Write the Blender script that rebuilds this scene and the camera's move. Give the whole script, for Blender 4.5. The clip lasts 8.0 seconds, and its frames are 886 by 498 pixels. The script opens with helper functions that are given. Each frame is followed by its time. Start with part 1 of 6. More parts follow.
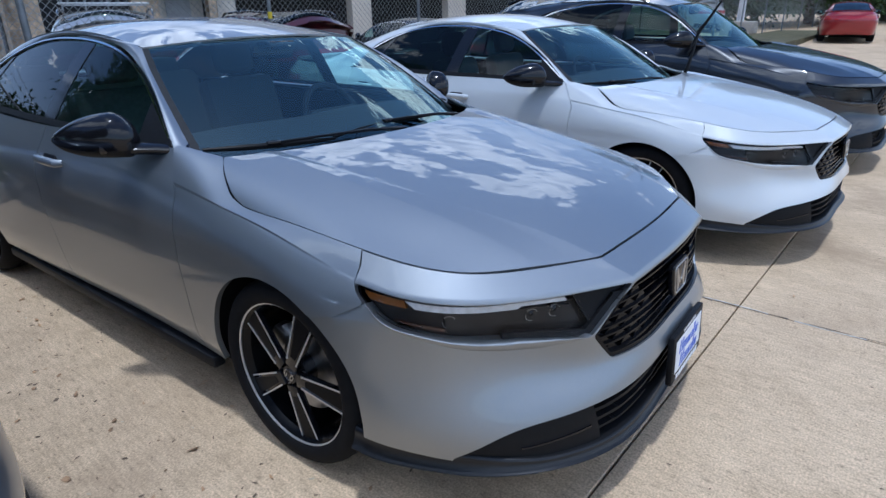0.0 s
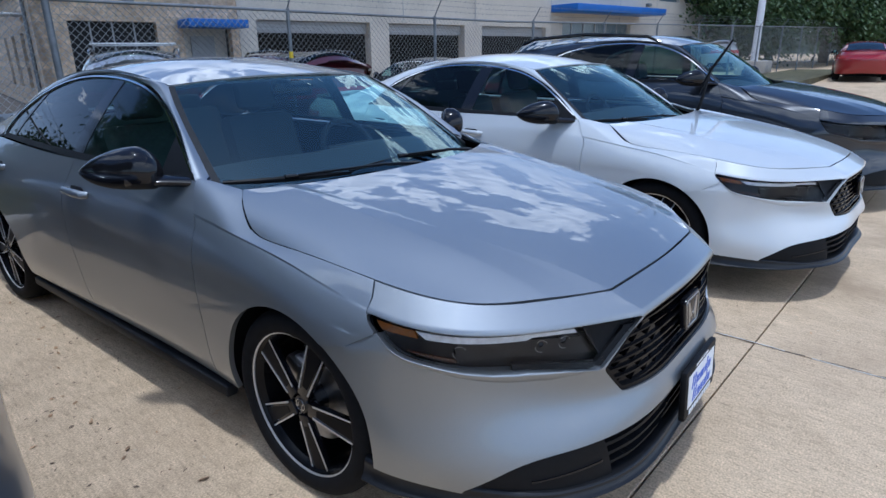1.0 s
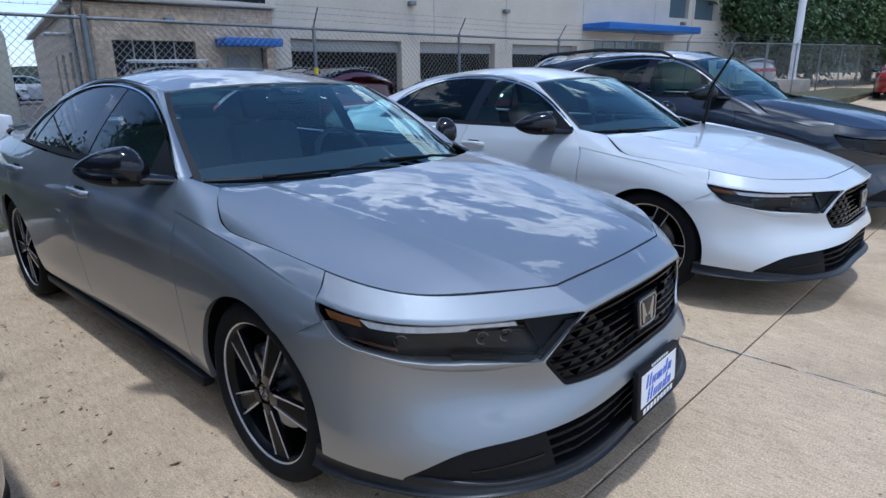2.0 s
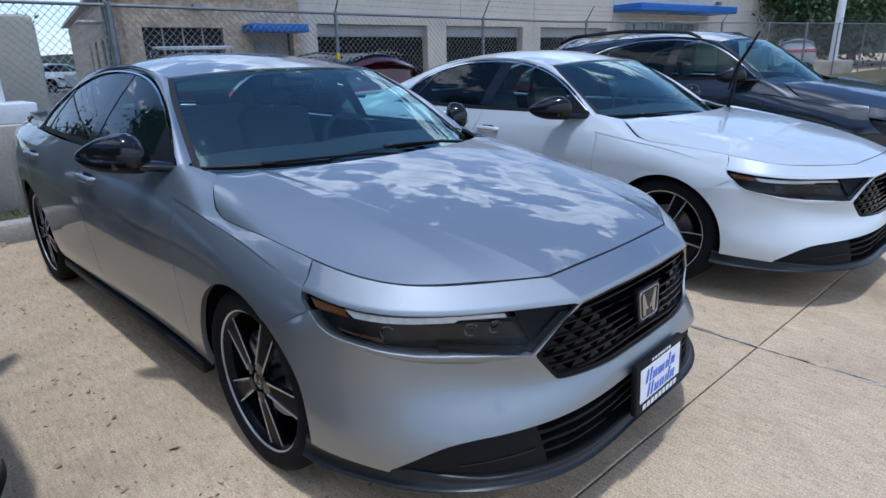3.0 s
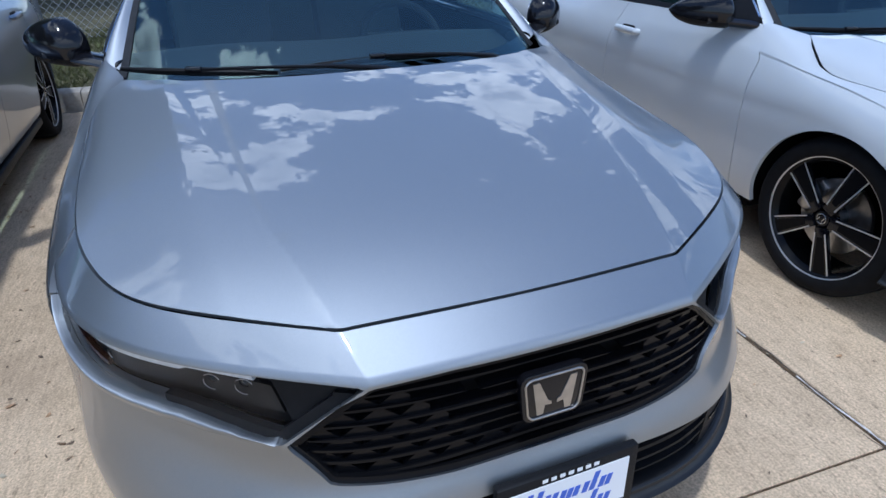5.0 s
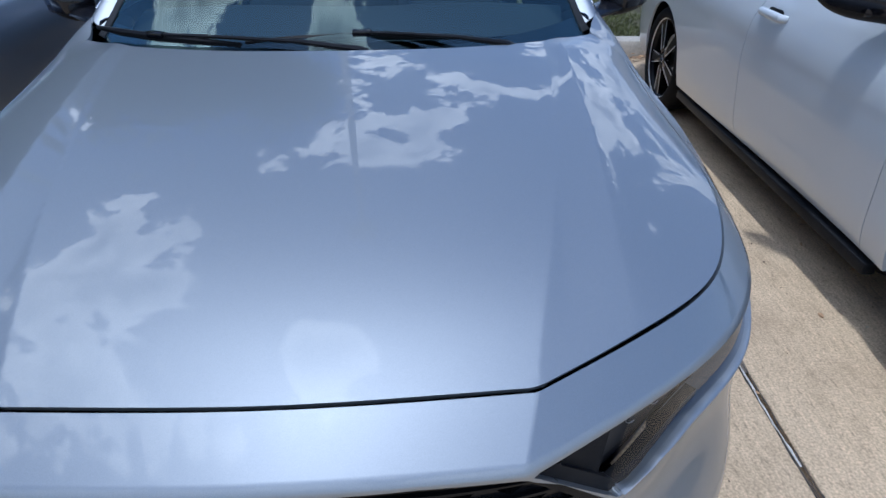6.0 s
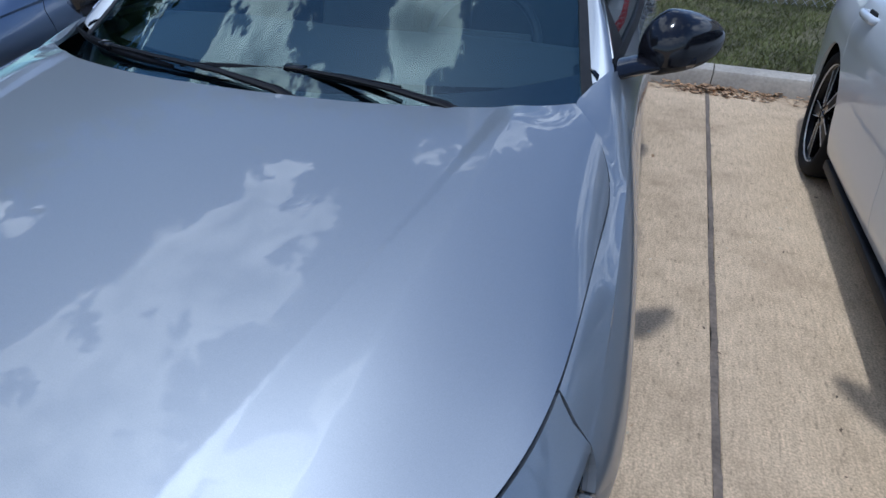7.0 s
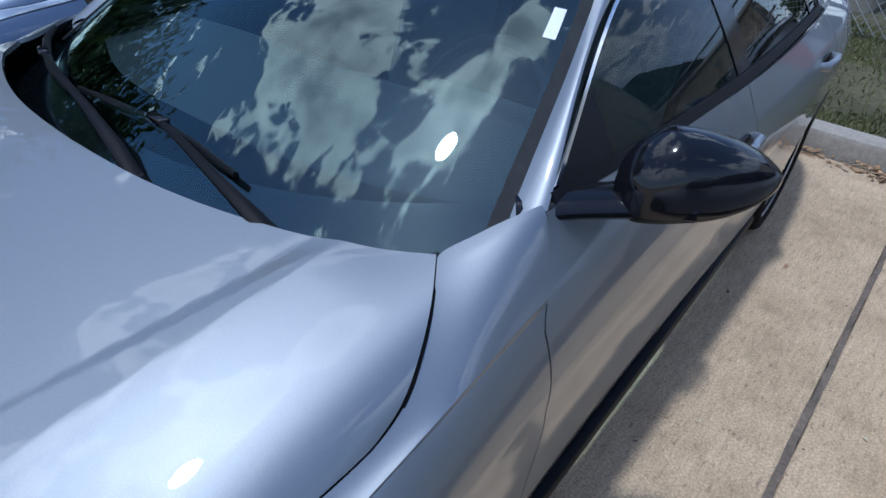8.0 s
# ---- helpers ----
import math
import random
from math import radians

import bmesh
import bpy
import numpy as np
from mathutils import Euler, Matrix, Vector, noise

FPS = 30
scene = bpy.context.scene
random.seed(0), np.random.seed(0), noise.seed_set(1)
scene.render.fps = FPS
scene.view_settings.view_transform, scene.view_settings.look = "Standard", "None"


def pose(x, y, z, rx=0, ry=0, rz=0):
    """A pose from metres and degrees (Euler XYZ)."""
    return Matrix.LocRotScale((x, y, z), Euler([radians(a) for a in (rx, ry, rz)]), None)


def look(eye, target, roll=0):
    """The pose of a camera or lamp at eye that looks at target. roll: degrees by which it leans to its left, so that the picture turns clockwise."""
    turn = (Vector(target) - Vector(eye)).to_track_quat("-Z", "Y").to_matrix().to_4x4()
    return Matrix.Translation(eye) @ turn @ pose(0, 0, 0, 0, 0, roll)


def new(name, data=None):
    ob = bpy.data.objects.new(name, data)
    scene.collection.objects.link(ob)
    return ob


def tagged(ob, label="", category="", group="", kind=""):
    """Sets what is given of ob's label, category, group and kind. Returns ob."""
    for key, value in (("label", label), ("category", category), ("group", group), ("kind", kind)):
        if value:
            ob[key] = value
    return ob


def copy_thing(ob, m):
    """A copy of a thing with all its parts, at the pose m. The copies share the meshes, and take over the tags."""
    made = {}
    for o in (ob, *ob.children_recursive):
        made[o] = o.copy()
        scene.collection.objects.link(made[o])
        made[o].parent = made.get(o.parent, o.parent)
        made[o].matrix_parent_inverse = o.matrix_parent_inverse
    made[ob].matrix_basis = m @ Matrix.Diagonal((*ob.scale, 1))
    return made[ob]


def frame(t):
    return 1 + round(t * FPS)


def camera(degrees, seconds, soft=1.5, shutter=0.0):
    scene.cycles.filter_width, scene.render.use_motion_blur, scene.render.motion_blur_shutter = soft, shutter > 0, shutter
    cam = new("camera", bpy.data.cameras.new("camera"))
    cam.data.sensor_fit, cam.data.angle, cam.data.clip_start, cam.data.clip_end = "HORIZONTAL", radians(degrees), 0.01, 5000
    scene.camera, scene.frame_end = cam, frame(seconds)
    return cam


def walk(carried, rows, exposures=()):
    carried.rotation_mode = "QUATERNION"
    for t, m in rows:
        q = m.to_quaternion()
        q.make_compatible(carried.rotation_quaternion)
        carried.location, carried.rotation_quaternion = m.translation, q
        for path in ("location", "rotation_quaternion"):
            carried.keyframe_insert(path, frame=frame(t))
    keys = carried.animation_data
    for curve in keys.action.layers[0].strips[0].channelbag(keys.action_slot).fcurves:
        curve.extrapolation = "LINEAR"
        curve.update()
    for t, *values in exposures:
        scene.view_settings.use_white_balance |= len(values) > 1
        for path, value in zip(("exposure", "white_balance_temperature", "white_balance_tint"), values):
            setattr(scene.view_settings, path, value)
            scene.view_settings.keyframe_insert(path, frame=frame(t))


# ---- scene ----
cam = camera(73.8, 8.0)
PATH = [
    (0, (-1.909, -1.421, 1.44), (-0.43, -0.295, 0.703), -0.7),
    (0.5, (-1.925, -1.428, 1.438), (-0.427, -0.288, 0.76), -1.0),
    (1, (-1.927, -1.448, 1.44), (-0.446, -0.258, 0.815), -0.7),
    (2.5, (-1.767, -1.759, 1.373), (-0.379, -0.439, 0.8), -1.0),
    (3, (-1.716, -1.742, 1.384), (-0.369, -0.395, 0.772), -1.2),
    (3.5, (-1.536, -1.732, 1.389), (-0.273, -0.343, 0.699), -1.2),
    (4, (-1.191, -1.759, 1.385), (-0.091, -0.286, 0.598), -1.4),
    (4.2, (-1.09, -1.739, 1.387), (-0.053, -0.236, 0.571), -1.3),
    (5.3, (-0.282, -1.655, 1.415), (0.201, 0.001, 0.403), -0.3),
    (5.5, (-0.148, -1.624, 1.41), (0.237, 0.046, 0.38), -0.5),
    (6, (0.212, -1.415, 1.393), (0.29, 0.273, 0.323), -0.1),
    (6.5, (0.558, -1.168, 1.414), (0.355, 0.49, 0.313), 0.9),
    (7, (0.84, -0.916, 1.446), (0.36, 0.683, 0.344), 1.1),
    (7.5, (1.01, -0.536, 1.466), (0.252, 0.938, 0.346), 1.7),
    (8, (1.186, -0.143, 1.489), (0.191, 1.172, 0.358), 3.5),
]
walk(cam, [(t, look(eye, target, roll)) for t, eye, target, roll in PATH], [(0, -0.13, 5150, 10), (4, -0.16, 5150, 10), (5.6, -0.05, 5150, 10), (7, -0.20, 5150, 10), (8, -0.18, 5150, 10)])

# ---- world, sun ----
SUN_DIR = Vector((-0.09, -0.12, 0.97)).normalized()
world = bpy.data.worlds.new("world")
scene.world = world
world.use_nodes = True
wt = world.node_tree
wt.nodes.clear()


def wn(kind, **inputs):
    n = wt.nodes.new(kind)
    for k, v in inputs.items():
        n.inputs[k].default_value = v
    return n


sky = wn("ShaderNodeTexSky")
sky.sky_type, sky.sun_disc = "NISHITA", False
sky.sun_elevation = math.asin(SUN_DIR.z)
sky.sun_rotation = math.atan2(SUN_DIR.x, SUN_DIR.y)
sky.air_density, sky.dust_density, sky.ozone_density = 1.0, 0.6, 4.0
tex = wn("ShaderNodeTexCoord")
sep = wn("ShaderNodeSeparateXYZ")
wt.links.new(tex.outputs["Generated"], sep.inputs[0])
lift = wn("ShaderNodeMath")
lift.operation = "MAXIMUM"
lift.inputs[1].default_value = 0.05
wt.links.new(sep.outputs["Z"], lift.inputs[0])
flat = wn("ShaderNodeVectorMath")
flat.operation = "DIVIDE"
comb = wn("ShaderNodeCombineXYZ")
for k in "XYZ":
    wt.links.new(lift.outputs[0], comb.inputs[k])
wt.links.new(tex.outputs["Generated"], flat.inputs[0])
wt.links.new(comb.outputs[0], flat.inputs[1])
puff = wn("ShaderNodeTexNoise", Scale=2.4, Detail=9.0, Roughness=0.67, Distortion=0.0)
puff.noise_dimensions = "2D"
shift = wn("ShaderNodeVectorMath")
shift.operation = "ADD"
shift.inputs[1].default_value = (60.485, 38.699, 0)
wt.links.new(flat.outputs[0], shift.inputs[0])
wt.links.new(shift.outputs[0], puff.inputs["Vector"])


def wm(operation, a, b):
    n = wn("ShaderNodeMath")
    n.operation = operation
    for k, v in enumerate((a, b)):
        if isinstance(v, (int, float)):
            n.inputs[k].default_value = v
        else:
            wt.links.new(v, n.inputs[k])
    return n.outputs[0]


def wv(operation, a, b):
    n = wn("ShaderNodeVectorMath")
    n.operation = operation
    wt.links.new(a, n.inputs[0])
    n.inputs[1].default_value = b
    return n.outputs["Value" if operation in ("DOT_PRODUCT", "LENGTH") else "Vector"]


def soft_step(value, a, b, low=0.0, high=1.0):
    n = wn("ShaderNodeMapRange")
    n.interpolation_type = "SMOOTHSTEP"
    for k, v in zip(("From Min", "From Max", "To Min", "To Max"), (a, b, low, high)):
        n.inputs[k].default_value = v
    wt.links.new(value, n.inputs["Value"])
    return n.outputs[0]


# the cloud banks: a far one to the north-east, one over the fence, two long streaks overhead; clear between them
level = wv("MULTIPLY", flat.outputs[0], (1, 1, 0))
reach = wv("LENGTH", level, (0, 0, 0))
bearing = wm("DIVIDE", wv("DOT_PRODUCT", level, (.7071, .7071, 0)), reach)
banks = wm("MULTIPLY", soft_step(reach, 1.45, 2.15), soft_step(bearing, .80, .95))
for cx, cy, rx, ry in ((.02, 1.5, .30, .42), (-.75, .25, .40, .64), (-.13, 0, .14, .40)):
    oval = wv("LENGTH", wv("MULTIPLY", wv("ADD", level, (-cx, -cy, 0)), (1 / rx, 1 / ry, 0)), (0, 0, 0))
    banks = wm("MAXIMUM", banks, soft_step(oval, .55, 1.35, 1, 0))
# extra cloud over the unseen -y sky, added to brighten the car's front
fair_and_fill = soft_step(wv("DOT_PRODUCT", level, (0, 1, 0)), -1.3, -.6, .10, -.155)
bank = wm("ADD", wm("ADD", wm("ADD", wm("MULTIPLY", puff.outputs["Fac"], 1.35), -.175), fair_and_fill), wm("MULTIPLY", banks, .215))
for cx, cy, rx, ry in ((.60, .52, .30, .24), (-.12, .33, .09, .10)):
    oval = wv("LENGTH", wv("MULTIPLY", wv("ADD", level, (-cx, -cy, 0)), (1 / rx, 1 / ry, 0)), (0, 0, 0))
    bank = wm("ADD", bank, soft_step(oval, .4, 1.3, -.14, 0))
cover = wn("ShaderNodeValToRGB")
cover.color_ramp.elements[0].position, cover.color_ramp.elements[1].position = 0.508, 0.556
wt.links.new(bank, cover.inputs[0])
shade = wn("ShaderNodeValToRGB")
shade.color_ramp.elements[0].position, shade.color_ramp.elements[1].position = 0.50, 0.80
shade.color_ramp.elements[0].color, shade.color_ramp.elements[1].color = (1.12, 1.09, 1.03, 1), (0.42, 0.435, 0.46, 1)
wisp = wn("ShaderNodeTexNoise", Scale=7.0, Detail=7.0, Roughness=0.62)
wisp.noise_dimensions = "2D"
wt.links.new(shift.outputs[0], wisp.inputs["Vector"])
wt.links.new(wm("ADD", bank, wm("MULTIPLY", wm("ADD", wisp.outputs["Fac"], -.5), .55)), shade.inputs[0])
sky_light = wn("ShaderNodeBackground", Strength=0.15)
cloud_light = wn("ShaderNodeBackground", Strength=2.3)
wt.links.new(sky.outputs[0], sky_light.inputs["Color"])
# cloud glows round the sun
near_sun = wn("ShaderNodeVectorMath")
near_sun.operation = "DOT_PRODUCT"
near_sun.inputs[1].default_value = SUN_DIR
wt.links.new(tex.outputs["Generated"], near_sun.inputs[0])
corona = wn("ShaderNodeMapRange")
corona.interpolation_type = "SMOOTHSTEP"
corona.inputs["From Min"].default_value, corona.inputs["From Max"].default_value = 0.955, 1.0
corona.inputs["To Min"].default_value, corona.inputs["To Max"].default_value = 1.0, 1.5
wt.links.new(near_sun.outputs["Value"], corona.inputs["Value"])
lit = wn("ShaderNodeVectorMath")
lit.operation = "SCALE"
wt.links.new(shade.outputs[0], lit.inputs[0])
wt.links.new(corona.outputs[0], lit.inputs["Scale"])
wt.links.new(lit.outputs[0], cloud_light.inputs["Color"])
rise = wn("ShaderNodeMapRange")
rise.inputs["From Min"].default_value, rise.inputs["From Max"].default_value = 0.13, 0.42
wt.links.new(sep.outputs["Z"], rise.inputs["Value"])
amount = wn("ShaderNodeMath")
amount.operation = "MULTIPLY"
wt.links.new(rise.outputs[0], amount.inputs[0])
wt.links.new(cover.outputs[0], amount.inputs[1])
haze = wn("ShaderNodeMapRange")
haze.inputs["From Min"].default_value, haze.inputs["From Max"].default_value = 0.0, 0.45
haze.inputs["To Min"].default_value, haze.inputs["To Max"].default_value = 0.24, 0.0
wt.links.new(sep.outputs["Z"], haze.inputs["Value"])
veil = wn("ShaderNodeMath")
veil.operation = "MAXIMUM"
wt.links.new(amount.outputs[0], veil.inputs[0])
wt.links.new(haze.outputs[0], veil.inputs[1])
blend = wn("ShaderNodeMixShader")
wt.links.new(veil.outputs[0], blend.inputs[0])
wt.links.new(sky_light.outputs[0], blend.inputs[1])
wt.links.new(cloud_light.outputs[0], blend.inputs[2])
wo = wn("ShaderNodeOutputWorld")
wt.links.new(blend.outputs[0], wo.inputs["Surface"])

sun = new("sun", bpy.data.lights.new("sun", "SUN"))
sun.data.energy, sun.data.angle, sun.data.color = 2.15, radians(3.4), (1.0, 0.95, 0.87)
sun.rotation_euler = SUN_DIR.to_track_quat("Z", "Y").to_euler()
sun.location = (0, 0, 30)


# ---- materials ----
def material(name, color, rough=0.5, metal=0.0, coat=0.0, grain=(), bump=(), spec=0.5, extra=None):
    """grain: (scale, amount, second scale, second amount); bump: (scale, height)."""
    m = bpy.data.materials.new(name)
    m.use_nodes = True
    t = m.node_tree
    b = t.nodes["Principled BSDF"]
    b.inputs["Base Color"].default_value = (*color, 1)
    b.inputs["Roughness"].default_value, b.inputs["Metallic"].default_value = rough, metal
    b.inputs["Coat Weight"].default_value, b.inputs["Coat Roughness"].default_value = coat, 0.004
    b.inputs["Specular IOR Level"].default_value = spec
    b.inputs["Coat IOR"].default_value = 1.50
    co = t.nodes.new("ShaderNodeTexCoord")
    if grain:
        last = None
        for scale, amount in zip(grain[0::2], grain[1::2]):
            n = t.nodes.new("ShaderNodeTexNoise")
            n.inputs["Scale"].default_value, n.inputs["Detail"].default_value = scale, 6
            t.links.new(co.outputs["Object"], n.inputs["Vector"])
            r = t.nodes.new("ShaderNodeMapRange")
            r.inputs["From Min"].default_value, r.inputs["From Max"].default_value = 0.25, 0.75
            r.inputs["To Min"].default_value, r.inputs["To Max"].default_value = 1 - amount, 1 + amount
            t.links.new(n.outputs["Fac"], r.inputs["Value"])
            x = t.nodes.new("ShaderNodeVectorMath")
            x.operation = "SCALE"
            if last is None:
                x.inputs[0].default_value = color
            else:
                t.links.new(last.outputs[0], x.inputs[0])
            t.links.new(r.outputs[0], x.inputs["Scale"])
            last = x
        t.links.new(last.outputs[0], b.inputs["Base Color"])
    if bump:
        n = t.nodes.new("ShaderNodeTexNoise")
        n.inputs["Scale"].default_value, n.inputs["Detail"].default_value = bump[0], 8
        t.links.new(co.outputs["Object"], n.inputs["Vector"])
        u = t.nodes.new("ShaderNodeBump")
        u.inputs["Strength"].default_value, u.inputs["Distance"].default_value = 1.0, bump[1]
        t.links.new(n.outputs["Fac"], u.inputs["Height"])
        t.links.new(u.outputs[0], b.inputs["Normal"])
    if extra:
        extra(m, t, b, co)
    return m


def glass(name, color, rough=0.0, ior=1.75, sheen=(1, 1, 1)):
    m = bpy.data.materials.new(name)
    m.use_nodes = True
    t = m.node_tree
    t.nodes.clear()
    o = t.nodes.new("ShaderNodeOutputMaterial")
    mix = t.nodes.new("ShaderNodeMixShader")
    facing = t.nodes.new("ShaderNodeLayerWeight")
    facing.inputs["Blend"].default_value = 0.5
    steep = t.nodes.new("ShaderNodeMath")
    steep.operation = "POWER"
    steep.inputs[1].default_value = 5.0
    t.links.new(facing.outputs["Facing"], steep.inputs[0])
    straight = ((ior - 1) / (ior + 1))**2
    fr = t.nodes.new("ShaderNodeMath")
    fr.operation = "MULTIPLY_ADD"
    fr.inputs[1].default_value, fr.inputs[2].default_value = 1 - straight, straight
    t.links.new(steep.outputs[0], fr.inputs[0])
    tr = t.nodes.new("ShaderNodeBsdfTransparent")
    tr.inputs[0].default_value = (*color, 1)
    gl = t.nodes.new("ShaderNodeBsdfGlossy")
    gl.inputs["Roughness"].default_value = rough
    gl.inputs["Color"].default_value = (*sheen, 1)
    t.links.new(fr.outputs[0], mix.inputs[0])
    t.links.new(tr.outputs[0], mix.inputs[1])
    t.links.new(gl.outputs[0], mix.inputs[2])
    t.links.new(mix.outputs[0], o.inputs["Surface"])
    return m


PAINT_GREY = material("grey_metallic_paint", (0.300, 0.320, 0.341), 0.535, 1.0, 1.0, (900, 0.10))
PAINT_WHITE = material("pearl_white_paint", (0.56, 0.585, 0.60), 0.35, 0.0, 1.0, (700, 0.03))
PAINT_BLUE = material("blue_grey_paint", (0.16, 0.20, 0.27), 0.34, 0.75, 1.0, (900, 0.10))
PAINT_DARK = material("dark_grey_paint", (0.014, 0.017, 0.024), 0.32, 0.3, 1.0, (900, 0.10))
GLOSS_BLACK = material("gloss_black", (0.007, 0.007, 0.009), 0.10, 0.0, 0.0, (), (), 0.4)
PLASTIC = material("black_plastic", (0.010, 0.0105, 0.012), 0.5, 0.0, 0.0, (60, 0.12), (900, 0.0003), 0.14)
LIP_BLACK = material("satin_black_lip", (0.012, 0.0125, 0.014), 0.33, 0.0, 0.0, (50, 0.2), (), 0.35)
WIPER_BLACK = material("wiper_black", (0.006, 0.006, 0.007), 0.42, 0.0, 0.0, (), (), 0.14)
DARK = material("dark_cavity", (0.005, 0.005, 0.006), 0.9, 0, 0, (), (), 0.08)
RUBBER = material("tyre_rubber", (0.009, 0.009, 0.010), 0.8, 0.0, 0.0, (30, 0.2), (300, 0.0006), 0.12)
CHROME = material("chrome", (0.72, 0.73, 0.75), 0.10, 1.0)
ALLOY = material("machined_alloy", (0.70, 0.70, 0.71), 0.35, 0.7, 0.3, (80, 0.05))
TRIM_GREY = material("grey_moulding", (0.028, 0.029, 0.031), 0.6, 0.0, 0.0, (40, 0.2), (700, 0.0004), 0.12)
STEEL = material("brake_steel", (0.45, 0.44, 0.43), 0.35, 1.0, 0.0, (40, 0.15))
CLOTH = material("dark_seat_cloth", (0.065, 0.067, 0.072), 0.9, 0.0, 0.0, (50, 0.2), (400, 0.001))
DASH = material("dark_dashboard", (0.028, 0.030, 0.034), 0.7, 0.0, 0.0, (40, 0.1), (), 0.15)
GLASS_WS = glass("windscreen_glass", (0.78, 0.96, 0.97), 0.0, 2.0, (0.80, 1.0, 0.97))
GLASS_SIDE = glass("tinted_side_glass", (0.11, 0.17, 0.155), 0.0, 1.34)
GLASS_FRONT = glass("pale_tinted_side_glass", (0.60, 0.84, 0.80), 0.0, 1.36)
GLASS_LAMP = glass("lamp_lens", (0.93, 0.94, 0.95), 0.0, 1.30, (0.75, 0.77, 0.80))
GRILLE_BLACK = material("grille_black", (0.006, 0.006, 0.007), 0.22, 0.0, 0.0, (), (), 0.15)
FACET_BLACK = material("facet_black", (0.006, 0.006, 0.007), 0.15, 0.0, 0.0, (), (), 0.18)
SPOKE_BLACK = material("spoke_black", (0.006, 0.006, 0.007), 0.35, 0.0, 0.0, (), (), 0.06)
LAMP_BODY = material("lamp_housing", (0.013, 0.012, 0.012), 0.35, 0.0, 0.0, (30, 0.3), (), 0.2)
LAMP_GREY = material("smoky_bezel", (0.024, 0.022, 0.021), 0.32, 0.0, 0.0, (25, 0.4), (), 0.25)
AMBER_DARK = material("dark_amber_reflector", (0.045, 0.012, 0.004), 0.25, 0.0, 0.3, (40, 0.4))
DRL = material("white_light_guide", (0.62, 0.64, 0.66), 0.18, 0.0, 1.0, (50, 0.25))
AMBER = material("amber_reflector", (0.18, 0.060, 0.007), 0.22, 0.0, 0.1, (60, 0.3))
RED_LENS = material("red_lamp_lens", (0.35, 0.01, 0.012), 0.15, 0.0, 0.8)
PLATE_WHITE = material("plate_white", (0.80, 0.82, 0.84), 0.4)
PLATE_BLUE = material("plate_blue_print", (0.05, 0.12, 0.55), 0.4)


# ---- surfaces ----
def spline(knots, values):
    """A natural cubic through values (n, ...) at knots (n), as a function of an array."""
    k, v = np.asarray(knots, float), np.asarray(values, float)
    n = len(k)
    h = np.diff(k)
    a, r = np.eye(n), np.zeros_like(v)
    for i in range(1, n - 1):
        a[i, i - 1:i + 2] = h[i - 1], 2 * (h[i - 1] + h[i]), h[i]
        r[i] = 6 * ((v[i + 1] - v[i]) / h[i] - (v[i] - v[i - 1]) / h[i - 1])
    m = np.linalg.solve(a, r.reshape(n, -1)).reshape(v.shape)

    def at(x):
        x = np.asarray(x, float)
        i = np.clip(np.searchsorted(k, x) - 1, 0, n - 2)
        d = (1,) * (v.ndim - 1)
        hh, p, q = h[i].reshape(-1, *d), (k[i + 1] - x).reshape(-1, *d), (x - k[i]).reshape(-1, *d)
        return (m[i] * p**3 + m[i + 1] * q**3) / (6 * hh) + (v[i] / hh - m[i] * hh / 6) * p + (v[i + 1] / hh - m[i + 1] * hh / 6) * q
    return at


def row(points, front=True, back=True, kink=None):
    """A curve of (station, x, y, z) rows, mirrored over the middle at its ends, so that it crosses it squarely; kink: a station at which it bends."""
    p = [tuple(q) for q in points]
    if kink is not None:
        i = [q[0] for q in p].index(kink)
        s, x, y, z = p[i]
        a = row([(-s, -x, y, z), *[(-q[0], -q[1], q[2], q[3]) for q in p[i - 1:0:-1]], *p[:i + 1]], False, False)
        b = row(p[i:], False, back)
        return lambda u: np.where((np.asarray(u) <= kink)[:, None], a(u), b(u))
    s1 = p[-1][0]
    head = [(-s, -x, y, z) for s, x, y, z in p[2:0:-1]] if front else []
    tail = [(2 * s1 - s, -x, y, z) for s, x, y, z in p[-2:-4:-1]] if back else []
    p = np.array(head + p + tail)
    return spline(p[:, 0], p[:, 1:])


class Net:
    """A surface through curves; breaks: curves at which it has a crease."""

    def __init__(self, rows, breaks=()):
        self.rows, self.cuts = rows, [0, *breaks, len(rows) - 1]

    def weights(self, v):
        n = len(self.rows)
        w = np.zeros((len(v), n))
        for a, b in zip(self.cuts, self.cuts[1:]):
            on = (v >= a) & (v <= b) if a == 0 else (v > a) & (v <= b)
            if on.any():
                w[on, a:b + 1] = spline(range(a, b + 1), np.eye(b + 1 - a))(v[on])
        return w

    def at(self, uv):
        r = np.stack([c(uv[:, 0]) for c in self.rows], 1)
        return np.einsum("nr,nrk->nk", self.weights(np.clip(uv[:, 1], 0, len(self.rows) - 1)), r)


class Field:
    """A height field z = h(x, y)."""

    def __init__(self, h):
        self.h = h

    def at(self, uv):
        return np.c_[uv[:, 0], uv[:, 1], self.h(uv[:, 0], uv[:, 1])]


WARP = [None]


class Warped:
    def __init__(self, base):
        self.base = base

    def at(self, uv):
        return WARP[0](self.base.at(uv))


def normals(surf, uv, flip):
    e = 2e-3
    du = surf.at(uv + [e, 0]) - surf.at(uv - [e, 0])
    dv = surf.at(uv + [0, e]) - surf.at(uv - [0, e])
    n = np.cross(du, dv) * flip
    return n / np.maximum(np.linalg.norm(n, axis=1, keepdims=True), 1e-9)


